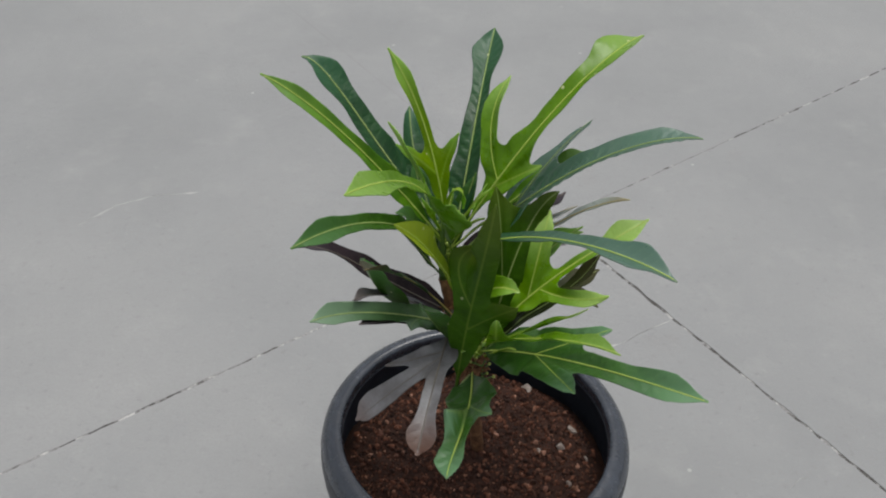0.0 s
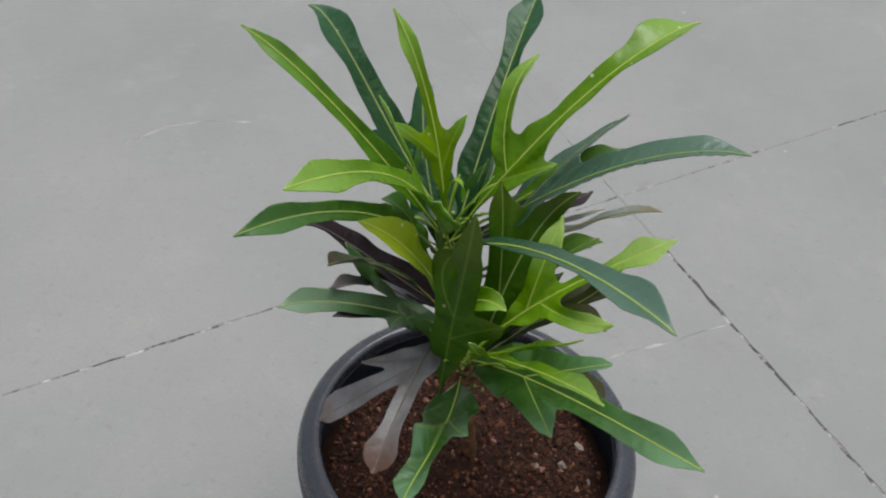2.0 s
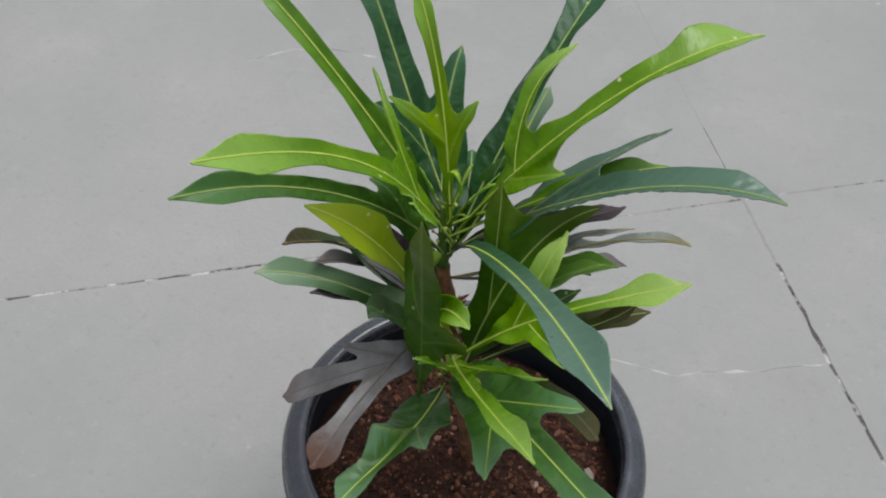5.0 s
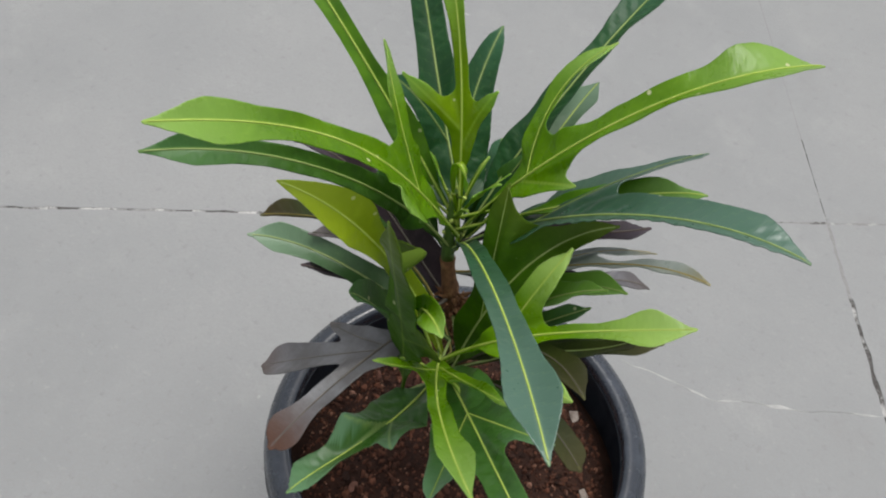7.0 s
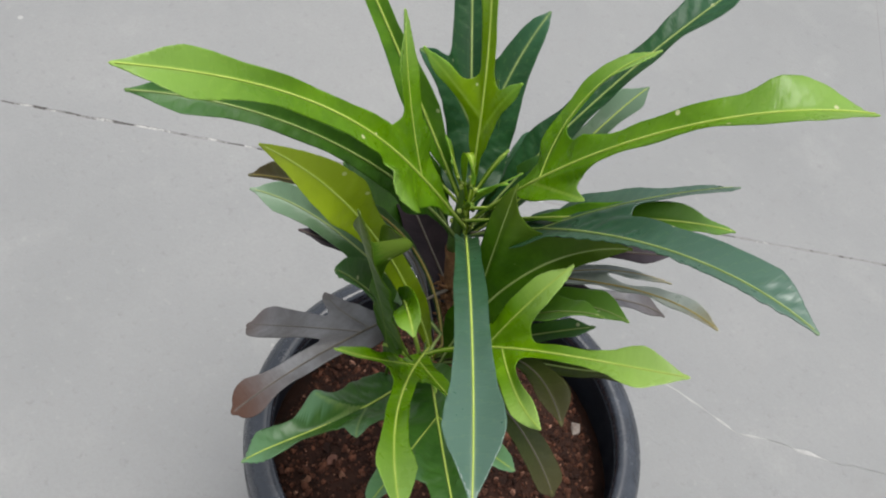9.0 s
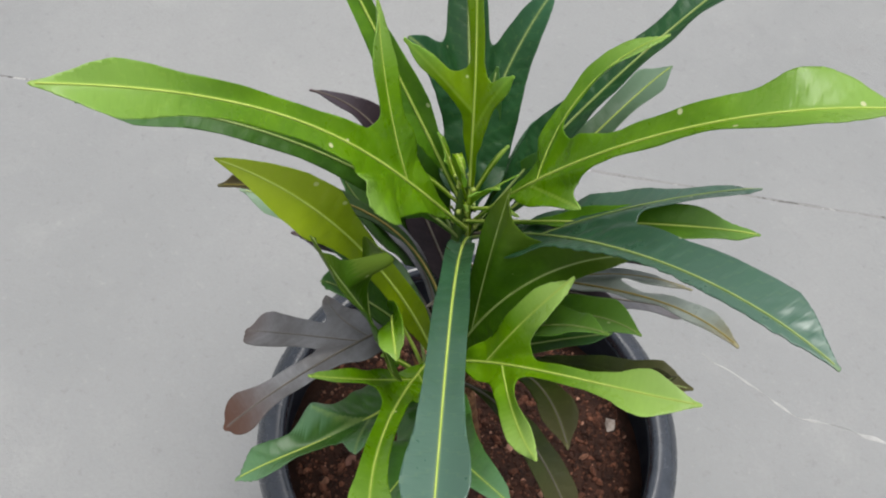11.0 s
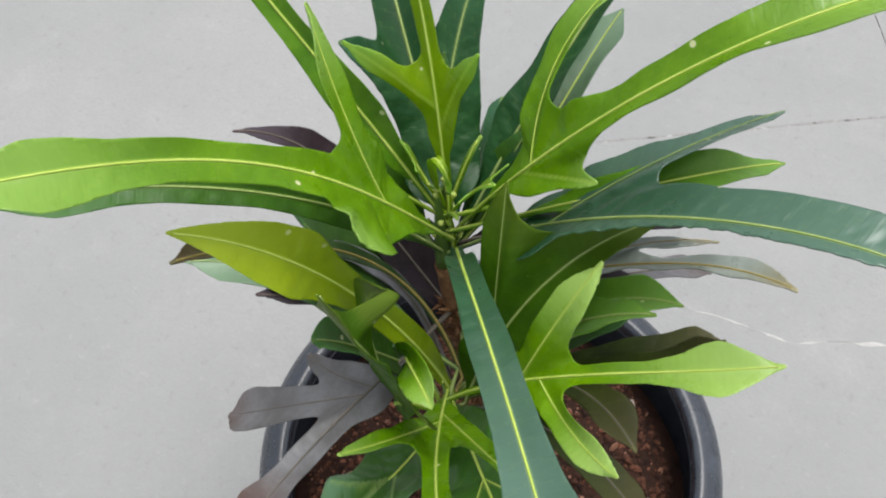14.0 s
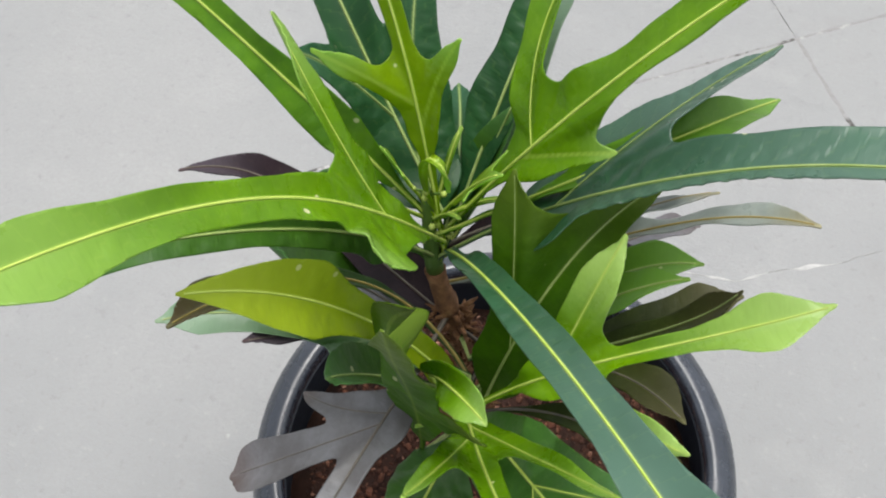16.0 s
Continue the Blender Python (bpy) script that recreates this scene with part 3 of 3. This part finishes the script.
    for i, j in zip(*np.nonzero(inside[:-1, :-1] | inside[1:, :-1] | inside[:-1, 1:] | inside[1:, 1:])):
        ring = [(i, j), (i + 1, j), (i + 1, j + 1), (i, j + 1)]
        loop = []
        for a, b in zip(ring, ring[1:] + ring[:1]):
            if inside[a]:
                loop.append(corner(*a))
            if inside[a] != inside[b]:
                loop.append(cut(a, b))
        if len(loop) >= 3:
            faces.append(tuple(loop))
    pts = np.array(pts)
    off = pts[:, None] - Q
    d2 = (off ** 2).sum(-1)
    wgt = 1 / (d2 + 2.5e-6) ** 2
    wgt /= wgt.sum(1, keepdims=True)
    lt, lb = (off * T2).sum(-1), (off * B2).sum(-1)
    apart = np.sort([np.sqrt(((pts[:, None] - line) ** 2).sum(-1).min(1)) for line in spine], axis=0)
    rib = apart[0]
    level = np.clip((apart[1] - apart[0]) / 0.010, 0, 1) if len(apart) > 1 else 1.0
    best = d2.argmin(1)
    webbed = np.isin(G[best], smooth)
    rib[webbed] = np.maximum(rib[webbed], 0.004)
    lift = level * (fold * (np.sqrt(rib ** 2 + 0.0015 ** 2) - 0.0015) + cup * rib ** 2)
    edge = (rib / np.maximum(R[best], 0.002)).clip(0, 1.2)
    along = A[best]
    ripple = np.array([noise.noise((a * 45 + seed, b * 40, seed)) for a, b in pts]) * wave * 2.2 * edge ** 1.5
    uneven = np.array([0.75 + 1.1 * noise.noise((a * 28 + seed, b * 28, seed + 3)) for a, b in pts])
    quilt = uneven * pucker * np.cos(2 * math.pi * (along - 0.75 * rib + 0.004 * uneven) / 0.0105) * np.clip(edge * 2, 0, 1) * np.clip(1.6 - edge * 1.5, 0, 1) * np.clip((rib - 0.0012) / 0.003, 0, 1)
    place = (wgt[:, :, None] * (P3 + lt[:, :, None] * T3 + lb[:, :, None] * B3)).sum(1)
    face_up = unit((wgt[:, :, None] * N3).sum(1))
    top = place + face_up * (lift + ripple + quilt)[:, None]
    under = top - face_up * 0.0007
    k = len(pts)
    seen = {}
    for f in faces:
        for a, b in zip(f, f[1:] + f[:1]):
            seen[(a, b)] = seen.get((a, b), 0) + 1
    rim = [(a, b) for a, b in seen if (b, a) not in seen]
    allf = [f[::-1] for f in faces] + [tuple(i + k for i in f) for f in faces] + [(a, b, b + k, a + k) for a, b in rim]
    me = mesh_of("leaf", np.vstack([top, under]).tolist(), allf, skin)
    for key, values in (("rib", rib), ("along", along), ("reach", reach[best])):
        layer = me.attributes.new(key, "FLOAT", "POINT")
        layer.data.foreach_set("value", np.r_[values, values].astype(np.float32))
    ob = put("leaf", me, plant, label)
    near = JOINTS[int(np.argmin([np.linalg.norm(main[0] - q) for q in JOINTS]))]
    pieces = []
    for g, (path, nrm, r0, r1) in enumerate(ribs):
        line = [Vector((p + u * 0.0003).tolist()) for p, u in zip(path[:-1], nrm[:-1])]
        radii = [float(r) for r in np.linspace(r0, r1, len(line))]
        if g == 0:
            line = [Vector(near.tolist()), Vector((0.5 * (near + main[0]) + (0, 0, 0.002)).tolist())] + line
            radii = [0.0015, 0.0012] + radii
        pieces.append(tube(line, radii, 6))
    v, f = joined(pieces)
    put("midrib", mesh_of("midrib", v, f, rib_skin), ob)
    return ob


leaf("long lime-green leaf with two side lobes", LIME, RIB_LIME, [(-0.030, 0.008, 0.442), (-0.038, -0.046, 0.538), (-0.055, -0.062, 0.581), (-0.092, -0.163, 0.617)], (0.0127, 0.0075, 0.0116), [(0.28, (-0.055, -0.029, 0.547), (-0.082, -0.012, 0.582), 0.0099, "even"), (0.34, (-0.029, -0.051, 0.527), (-0.021, -0.064, 0.534), 0.0203, "round")], fold=0.34, cup=1.0, wave=0.0013, roll=4, lean=-0.12)
leaf("long arching dark green leaf under a lime one", DARK, RIB_PALE, [(-0.035, 0.009, 0.424), (-0.049, -0.030, 0.503), (-0.089, -0.081, 0.554), (-0.134, -0.142, 0.556)], (0.0095, 0.0065, 0.0094), [(0.27, (-0.059, -0.020, 0.500), (-0.075, -0.027, 0.509), 0.0103)], pucker=0.0005, roll=25, start=0.12)
leaf("long narrow upright mid-green leaf", GREEN, RIB_LIME, [(-0.034, 0.011, 0.448), (-0.089, 0.001, 0.533), (-0.137, -0.008, 0.596), (-0.181, 0.001, 0.611)], (0.0098, 0.0060, 0.0065), roll=45, start=0.12)
leaf("tall dark blue-green leaf with a pointed lobe", TEAL, RIB_PALE, [(-0.032, 0.014, 0.453), (-0.111, 0.067, 0.520), (-0.148, 0.103, 0.577), (-0.170, 0.103, 0.576)], (0.0133, 0.0103, 0.0127), [(0.13, (-0.072, 0.064, 0.507), (-0.076, 0.101, 0.533), 0.0159), (0.24, (-0.090, 0.034, 0.512), (-0.100, 0.021, 0.526), 0.0125)], pucker=0.0006, roll=15, start=0.13, lobe_form="taper")
leaf("upright narrow lime leaf with two forked lobes", LIT_FRESH, RIB_LIME, [(-0.032, 0.011, 0.425), (-0.038, 0.012, 0.504), (-0.054, 0.031, 0.571), (-0.088, 0.045, 0.616)], (0.0066, 0.0042, 0.0063), [(0.40, (-0.039, 0.024, 0.534), (-0.029, 0.027, 0.552), 0.0046), (0.46, (-0.060, 0.010, 0.538), (-0.077, 0.000, 0.555), 0.0048)], fold=0.25, cup=0.8, roll=25, start=0.25)
leaf("tall dark teal leaf with a pale midrib", TEAL, RIB_PALE, [(-0.033, 0.009, 0.422), (-0.022, 0.042, 0.493), (-0.016, 0.108, 0.540), (-0.004, 0.191, 0.571)], (0.0133, 0.0090, 0.0145), pucker=0.0005, roll=15, start=0.12)
leaf("pale grey-green leaf with a bright yellowish midrib", SAGE, RIB_LIME, [(-0.035, 0.010, 0.420), (-0.014, 0.055, 0.460), (-0.021, 0.102, 0.486), (-0.024, 0.153, 0.485)], (0.0071, 0.0077, 0.0087), start=0.20)
leaf("large lime-green leaf with a broad side lobe", LIME, RIB_LIME, [(-0.035, 0.014, 0.436), (0.020, 0.013, 0.559), (0.079, 0.035, 0.629), (0.118, 0.093, 0.616)], (0.0112, 0.0072, 0.0150), [(0.33, (-0.013, 0.049, 0.557), (0.011, 0.083, 0.578), 0.0112, "even"), (0.30, (0.025, 0.012, 0.527), (0.039, 0.009, 0.537), 0.0062, "taper")], fold=0.36, cup=1.0, lean=-0.14, wave=0.0013, start=0.17)
leaf("forked dark teal leaf with a puckered base", JADE, RIB_PALE, [(-0.035, 0.008, 0.425), (0.028, 0.014, 0.515), (0.109, 0.016, 0.570), (0.165, 0.018, 0.565)], (0.0200, 0.0102, 0.0112), [(0.33, (0.047, 0.046, 0.524), (0.083, 0.080, 0.541), 0.0155, "broad")], pucker=0.0005, wave=0.0008, lean=-0.40, fold=0.22, cup=1.5, roll=-5, start=0.17, lobe_form="taper")
leaf("pointed mid-green leaf with one pale spot", GREEN, RIB_LIME, [(-0.036, 0.010, 0.441), (0.038, 0.018, 0.518), (0.074, 0.050, 0.530), (0.090, 0.088, 0.504)], (0.0072, 0.0095, 0.0102), start=0.30, end="pointed")
leaf("forked bronze-grey old leaf with golden midrib", BRONZE, RIB_GOLD, [(-0.034, 0.009, 0.401), (0.029, 0.029, 0.433), (0.070, 0.055, 0.470), (0.121, 0.046, 0.484)], (0.0069, 0.0045, 0.0074), [(0.36, (0.047, 0.056, 0.454), (0.079, 0.068, 0.459), 0.0045)], roll=-15, start=0.20)
leaf("narrow faded grey leaf", GREY, RIB_TAN, [(-0.034, 0.009, 0.402), (0.029, 0.033, 0.408), (0.055, 0.075, 0.419), (0.076, 0.095, 0.394)], (0.0048, 0.0057, 0.0070), start=0.25)
leaf("purple-black leaf in the shade", PURPLE, RIB_TAN, [(-0.036, 0.011, 0.428), (0.000, 0.034, 0.454), (0.042, 0.048, 0.461), (0.068, 0.076, 0.468)], (0.0074, 0.0081, 0.0078))
leaf("three-lobed bright lime leaf on the side branch", TIPPED, RIB_LIME, [(-0.006, -0.047, 0.374), (0.027, -0.032, 0.436), (0.083, -0.028, 0.480), (0.132, 0.005, 0.493)], (0.0076, 0.0042, 0.0114), [(0.38, (0.043, -0.021, 0.472), (0.050, 0.003, 0.498), 0.0095), (0.44, (0.073, -0.049, 0.441), (0.098, -0.059, 0.461), 0.0074)], start=0.22)
leaf("long teal leaf with bright midrib bending forward", JADE, RIB_LIME, [(-0.032, 0.013, 0.426), (-0.000, -0.031, 0.508), (0.072, -0.095, 0.550), (0.126, -0.147, 0.551)], (0.0068, 0.0082, 0.0130), roll=-5, start=0.03)
leaf("broad dark green leaf with an upright lobe", MOSS, RIB_PALE, [(0.003, -0.030, 0.362), (0.018, -0.031, 0.452), (0.030, -0.002, 0.502), (0.059, 0.043, 0.490)], (0.0150, 0.0112, 0.0064), [(0.36, (0.012, -0.016, 0.495), (0.004, 0.001, 0.520), 0.0110)], fold=0.30, cup=0.8)
leaf("dark green leaf standing upright, dull olive skin", MOSS, RIB_PALE, [(-0.020, -0.053, 0.337), (-0.015, -0.059, 0.433), (-0.002, -0.094, 0.511), (0.003, -0.107, 0.577)], (0.0139, 0.0122, 0.0075), [(0.35, (0.007, -0.077, 0.449), (0.026, -0.086, 0.466), 0.0124), (0.49, (-0.035, -0.062, 0.495), (-0.007, -0.061, 0.506), 0.0099)], face=(0.24, 0.95, 0.19), fold=0.12)
leaf("yellowish lime leaf with a small pointed lobe", YELLOW, RIB_LIME, [(-0.001, -0.031, 0.358), (-0.015, -0.042, 0.441), (-0.046, -0.063, 0.511), (-0.067, -0.110, 0.557)], (0.0080, 0.0068, 0.0148), [(0.44, (-0.003, -0.069, 0.471), (0.024, -0.082, 0.481), 0.0000)], roll=60, end="pointed")
leaf("three-lobed lime leaf low over the soil", LIME, RIB_LIME, [(-0.008, -0.028, 0.370), (0.023, -0.086, 0.433), (0.055, -0.128, 0.483), (0.097, -0.151, 0.485)], (0.0069, 0.0058, 0.0102), [(0.22, (0.050, -0.074, 0.438), (0.079, -0.089, 0.472), 0.0067), (0.27, (0.010, -0.098, 0.449), (0.009, -0.121, 0.483), 0.0066)], roll=-10, start=0.12, lobe_form="taper")
leaf("lobed dark green leaf hanging over the soil", FOREST, RIB_LIME, [(-0.007, -0.032, 0.346), (-0.002, -0.091, 0.345), (-0.020, -0.132, 0.352), (-0.022, -0.163, 0.352)], (0.0267, 0.0100, 0.0129), [(0.35, (-0.016, -0.097, 0.358), (-0.025, -0.106, 0.369), 0.0132), (0.35, (0.001, -0.095, 0.356), (0.011, -0.103, 0.364), 0.0122)], pucker=0.0006, wave=0.0026, roll=-30, lobe_form="taper")
leaf("broad lobed dark green leaf reaching past the rim", FOREST, RIB_LIME, [(-0.007, -0.030, 0.363), (0.037, -0.071, 0.414), (0.096, -0.113, 0.434), (0.166, -0.153, 0.445)], (0.0230, 0.0095, 0.0106), [(0.35, (0.057, -0.110, 0.422), (0.070, -0.146, 0.438), 0.0157), (0.35, (0.073, -0.075, 0.424), (0.102, -0.076, 0.441), 0.0145)], pucker=0.0006, wave=0.0024, roll=-25, lobe_form="taper")
leaf("withered forked grey leaf with brown tip over the rim", WITHERED, RIB_TAN, [(-0.028, -0.029, 0.389), (-0.034, -0.076, 0.394), (-0.040, -0.116, 0.388), (-0.046, -0.151, 0.366)], (0.0070, 0.0076, 0.0120), [(0.30, (-0.066, -0.090, 0.378), (-0.100, -0.105, 0.350), 0.0128), (0.26, (-0.060, -0.068, 0.384), (-0.082, -0.057, 0.367), 0.0090, "taper")], face=(-0.06, -0.36, 0.93), lobe_form="club", end="blunt", lobe_reach=0.84, fold=0.2, cup=4.0, wave=0.0006)
leaf("pale sage-green leaf low on the plant", SAGE, RIB_PALE, [(-0.005, -0.025, 0.384), (-0.066, -0.035, 0.413), (-0.116, -0.045, 0.420), (-0.141, -0.072, 0.426)], (0.0114, 0.0089, 0.0102), [(0.35, (-0.062, -0.046, 0.408), (-0.060, -0.056, 0.409), 0.0091)], roll=25, lobe_form="taper")
leaf("purple leaf with a reddish midrib", PURPLE, RIB_TAN, [(-0.004, -0.002, 0.372), (-0.101, 0.021, 0.396), (-0.137, 0.040, 0.424), (-0.161, -0.006, 0.451)], (0.0155, 0.0115, 0.0054), start=0.10)
leaf("old brown-olive leaf with orange mark at tip", AGED, RIB_GOLD, [(-0.006, -0.020, 0.365), (-0.051, 0.008, 0.415), (-0.087, -0.029, 0.454), (-0.090, -0.103, 0.509)], (0.0041, 0.0073, 0.0096), start=0.25)
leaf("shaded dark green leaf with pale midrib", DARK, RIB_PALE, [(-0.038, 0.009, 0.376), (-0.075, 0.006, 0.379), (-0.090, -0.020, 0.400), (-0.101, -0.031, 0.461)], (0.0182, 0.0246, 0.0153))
leaf("near-black drooping leaf", PURPLE, RIB_TAN, [(-0.008, -0.025, 0.357), (-0.046, -0.001, 0.381), (-0.071, -0.024, 0.391), (-0.102, -0.063, 0.418)], (0.0043, 0.0059, 0.0073), start=0.25)
leaf("short pointed mid-green leaf", GREEN, RIB_PALE, [(-0.006, -0.029, 0.353), (0.016, -0.012, 0.410), (0.042, -0.000, 0.457), (0.078, 0.002, 0.484)], (0.0097, 0.0110, 0.0076), start=0.20)
leaf("short pointed mid-green leaf", GREEN, RIB_PALE, [(-0.006, -0.029, 0.357), (0.017, 0.000, 0.415), (0.044, 0.022, 0.455), (0.082, 0.027, 0.460)], (0.0084, 0.0105, 0.0101), start=0.20)
leaf("olive leaf under a lime one", OLIVE, RIB_PALE, [(-0.009, -0.023, 0.357), (0.038, 0.023, 0.367), (0.086, 0.034, 0.382), (0.103, 0.042, 0.427)], (0.0057, 0.0064, 0.0076), start=0.20)
leaf("olive brown leaf low at the back", OLIVE, RIB_PALE, [(-0.006, -0.030, 0.351), (0.028, 0.006, 0.367), (0.064, 0.038, 0.380), (0.107, 0.064, 0.390)], (0.0086, 0.0099, 0.0119), start=0.25)
leaf("drooping olive-brown leaf above the soil", OLIVE, RIB_TAN, [(-0.004, -0.030, 0.354), (0.029, -0.012, 0.403), (0.055, -0.007, 0.431), (0.096, -0.029, 0.424)], (0.0084, 0.0063, 0.0105), start=0.20)
leaf("small dark green leaf near the rim", DARK, RIB_PALE, [(-0.007, -0.030, 0.353), (0.011, -0.007, 0.377), (0.034, 0.017, 0.394), (0.057, 0.045, 0.405)], (0.0060, 0.0068, 0.0062), start=0.25)
leaf("silvery grey faded leaf", GREY, RIB_TAN, [(-0.007, -0.026, 0.353), (-0.050, 0.007, 0.386), (-0.084, 0.001, 0.411), (-0.109, -0.048, 0.432)], (0.0043, 0.0057, 0.0072), start=0.25)
leaf("small dark teal leaf at the back", TEAL, RIB_PALE, [(-0.036, 0.010, 0.420), (-0.034, 0.038, 0.446), (-0.044, 0.064, 0.459), (-0.057, 0.091, 0.453)], (0.0051, 0.0062, 0.0057), start=0.20)
leaf("dark purple leaf near the rim", PURPLE, RIB_TAN, [(-0.007, -0.028, 0.356), (-0.004, 0.020, 0.395), (0.016, 0.049, 0.420), (0.061, 0.048, 0.421)], (0.0048, 0.0062, 0.0058), start=0.30)
leaf("short pointed lime leaf hanging by the stem", LIME, RIB_LIME, [(-0.010, -0.056, 0.440), (-0.004, -0.066, 0.468), (0.012, -0.076, 0.482), (0.026, -0.084, 0.480)], (0.0075, 0.0085, 0.0065), face=(0.25, -0.55, 0.80), start=0.10)
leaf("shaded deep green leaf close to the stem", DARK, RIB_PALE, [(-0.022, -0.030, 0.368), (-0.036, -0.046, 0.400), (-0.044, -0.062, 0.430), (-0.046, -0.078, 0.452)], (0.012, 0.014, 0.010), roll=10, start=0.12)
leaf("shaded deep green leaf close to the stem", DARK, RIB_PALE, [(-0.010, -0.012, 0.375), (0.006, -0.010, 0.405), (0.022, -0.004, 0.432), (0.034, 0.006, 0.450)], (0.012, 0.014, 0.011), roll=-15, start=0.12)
leaf("dull olive-brown old leaf sagging towards the soil", OLIVE, RIB_TAN, [(-0.004, -0.024, 0.335), (0.030, -0.016, 0.372), (0.072, -0.018, 0.372), (0.108, -0.025, 0.344)], (0.0065, 0.0090, 0.0105), start=0.25, end="blunt", fold=0.2)
leaf("small upright lime young leaf by the growing tip", LIT_FRESH, RIB_LIME, [(-0.036, 0.011, 0.455), (-0.042, 0.010, 0.470), (-0.050, 0.009, 0.482), (-0.057, 0.007, 0.500)], (0.0030, 0.0036, 0.0030), [(0.62, (-0.048, 0.006, 0.487), (-0.045, 0.002, 0.492), 0.0020, "taper")], start=0.2, cup=6.0, wave=0.0004)
leaf("curled lime young leaf at the growing tip", LIT_FRESH, RIB_LIME, [(-0.037, 0.011, 0.462), (-0.040, -0.004, 0.528), (-0.018, -0.010, 0.532), (-0.022, -0.004, 0.500)], (0.0017, 0.0021, 0.0020), start=0.1, cup=8.0, wave=0.0003)
leaf("small lobed lime young leaf at the growing tip", LIT_FRESH, RIB_LIME, [(-0.034, 0.010, 0.455), (-0.022, 0.006, 0.485), (-0.012, 0.002, 0.505), (0.000, -0.003, 0.520)], (0.0034, 0.0042, 0.0034), [(0.52, (-0.014, -0.003, 0.502), (-0.013, -0.010, 0.506), 0.0026, "taper"), (0.62, (-0.008, 0.009, 0.508), (-0.004, 0.013, 0.514), 0.0024, "taper")], start=0.2, cup=5.0, wave=0.0004)
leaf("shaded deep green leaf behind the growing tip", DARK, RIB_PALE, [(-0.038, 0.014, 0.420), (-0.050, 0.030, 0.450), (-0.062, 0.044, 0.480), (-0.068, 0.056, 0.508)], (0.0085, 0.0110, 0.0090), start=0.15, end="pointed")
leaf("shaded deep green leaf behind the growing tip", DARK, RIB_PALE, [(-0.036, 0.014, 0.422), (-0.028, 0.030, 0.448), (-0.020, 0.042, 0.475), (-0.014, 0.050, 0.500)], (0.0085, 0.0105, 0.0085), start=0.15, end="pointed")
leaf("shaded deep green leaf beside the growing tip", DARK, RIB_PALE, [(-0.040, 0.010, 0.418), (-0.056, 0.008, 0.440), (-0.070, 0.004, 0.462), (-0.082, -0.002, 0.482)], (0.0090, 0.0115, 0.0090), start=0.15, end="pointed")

# flower buds and small shoots at the growing tips
rng = random.Random(8)
for base, count, spread in ((Vector((-0.038, 0.012, 0.462)), 16, 0.010), (Vector((0.002, -0.044, 0.372)), 9, 0.013)):
    for i in range(count):
        a = i * 2.4
        h = rng.uniform(-0.028, 0.016)
        out = Vector((math.cos(a), math.sin(a), 0)) * rng.uniform(0.4, 1.0) * spread
        p = base + out + Vector((0, 0, h))
        v, f = tube([base + Vector((0, 0, h - 0.006)), base + out * 0.6 + Vector((0, 0, h - 0.002)), p], [0.0008, 0.0007, 0.0006], 5)
        stalk = put("stalk", mesh_of("stalk", v, f, SHOOT), plant)
        r = rng.uniform(0.0011, 0.0019)
        me = mesh_of("bud", [q * r for q in ROCK_V], ROCK_F, BUD)
        bud = put("bud", me, stalk, "small yellow-green bud")
        bud.location = p
for base, dirs in (((-0.038, 0.012, 0.450), ((0.014, -0.012, 0.026), (-0.012, -0.014, 0.022), (0.004, 0.014, 0.030), (0.022, 0.004, 0.018))), ((0.002, -0.044, 0.372), ((0.018, -0.010, 0.018), (-0.012, -0.012, 0.016)))):
    b = np.array(base)
    for d in dirs:
        d = np.array(d) * 1.35
        leaf("tiny curled lime young leaf", LIME, RIB_LIME, [b, b + d * 0.4, b + d * 0.75 + (0, 0, 0.006), b + d * 1.15 - (0, 0, 0.003)], (0.0013, 0.0017, 0.0016), cup=8.0, wave=0.0003)
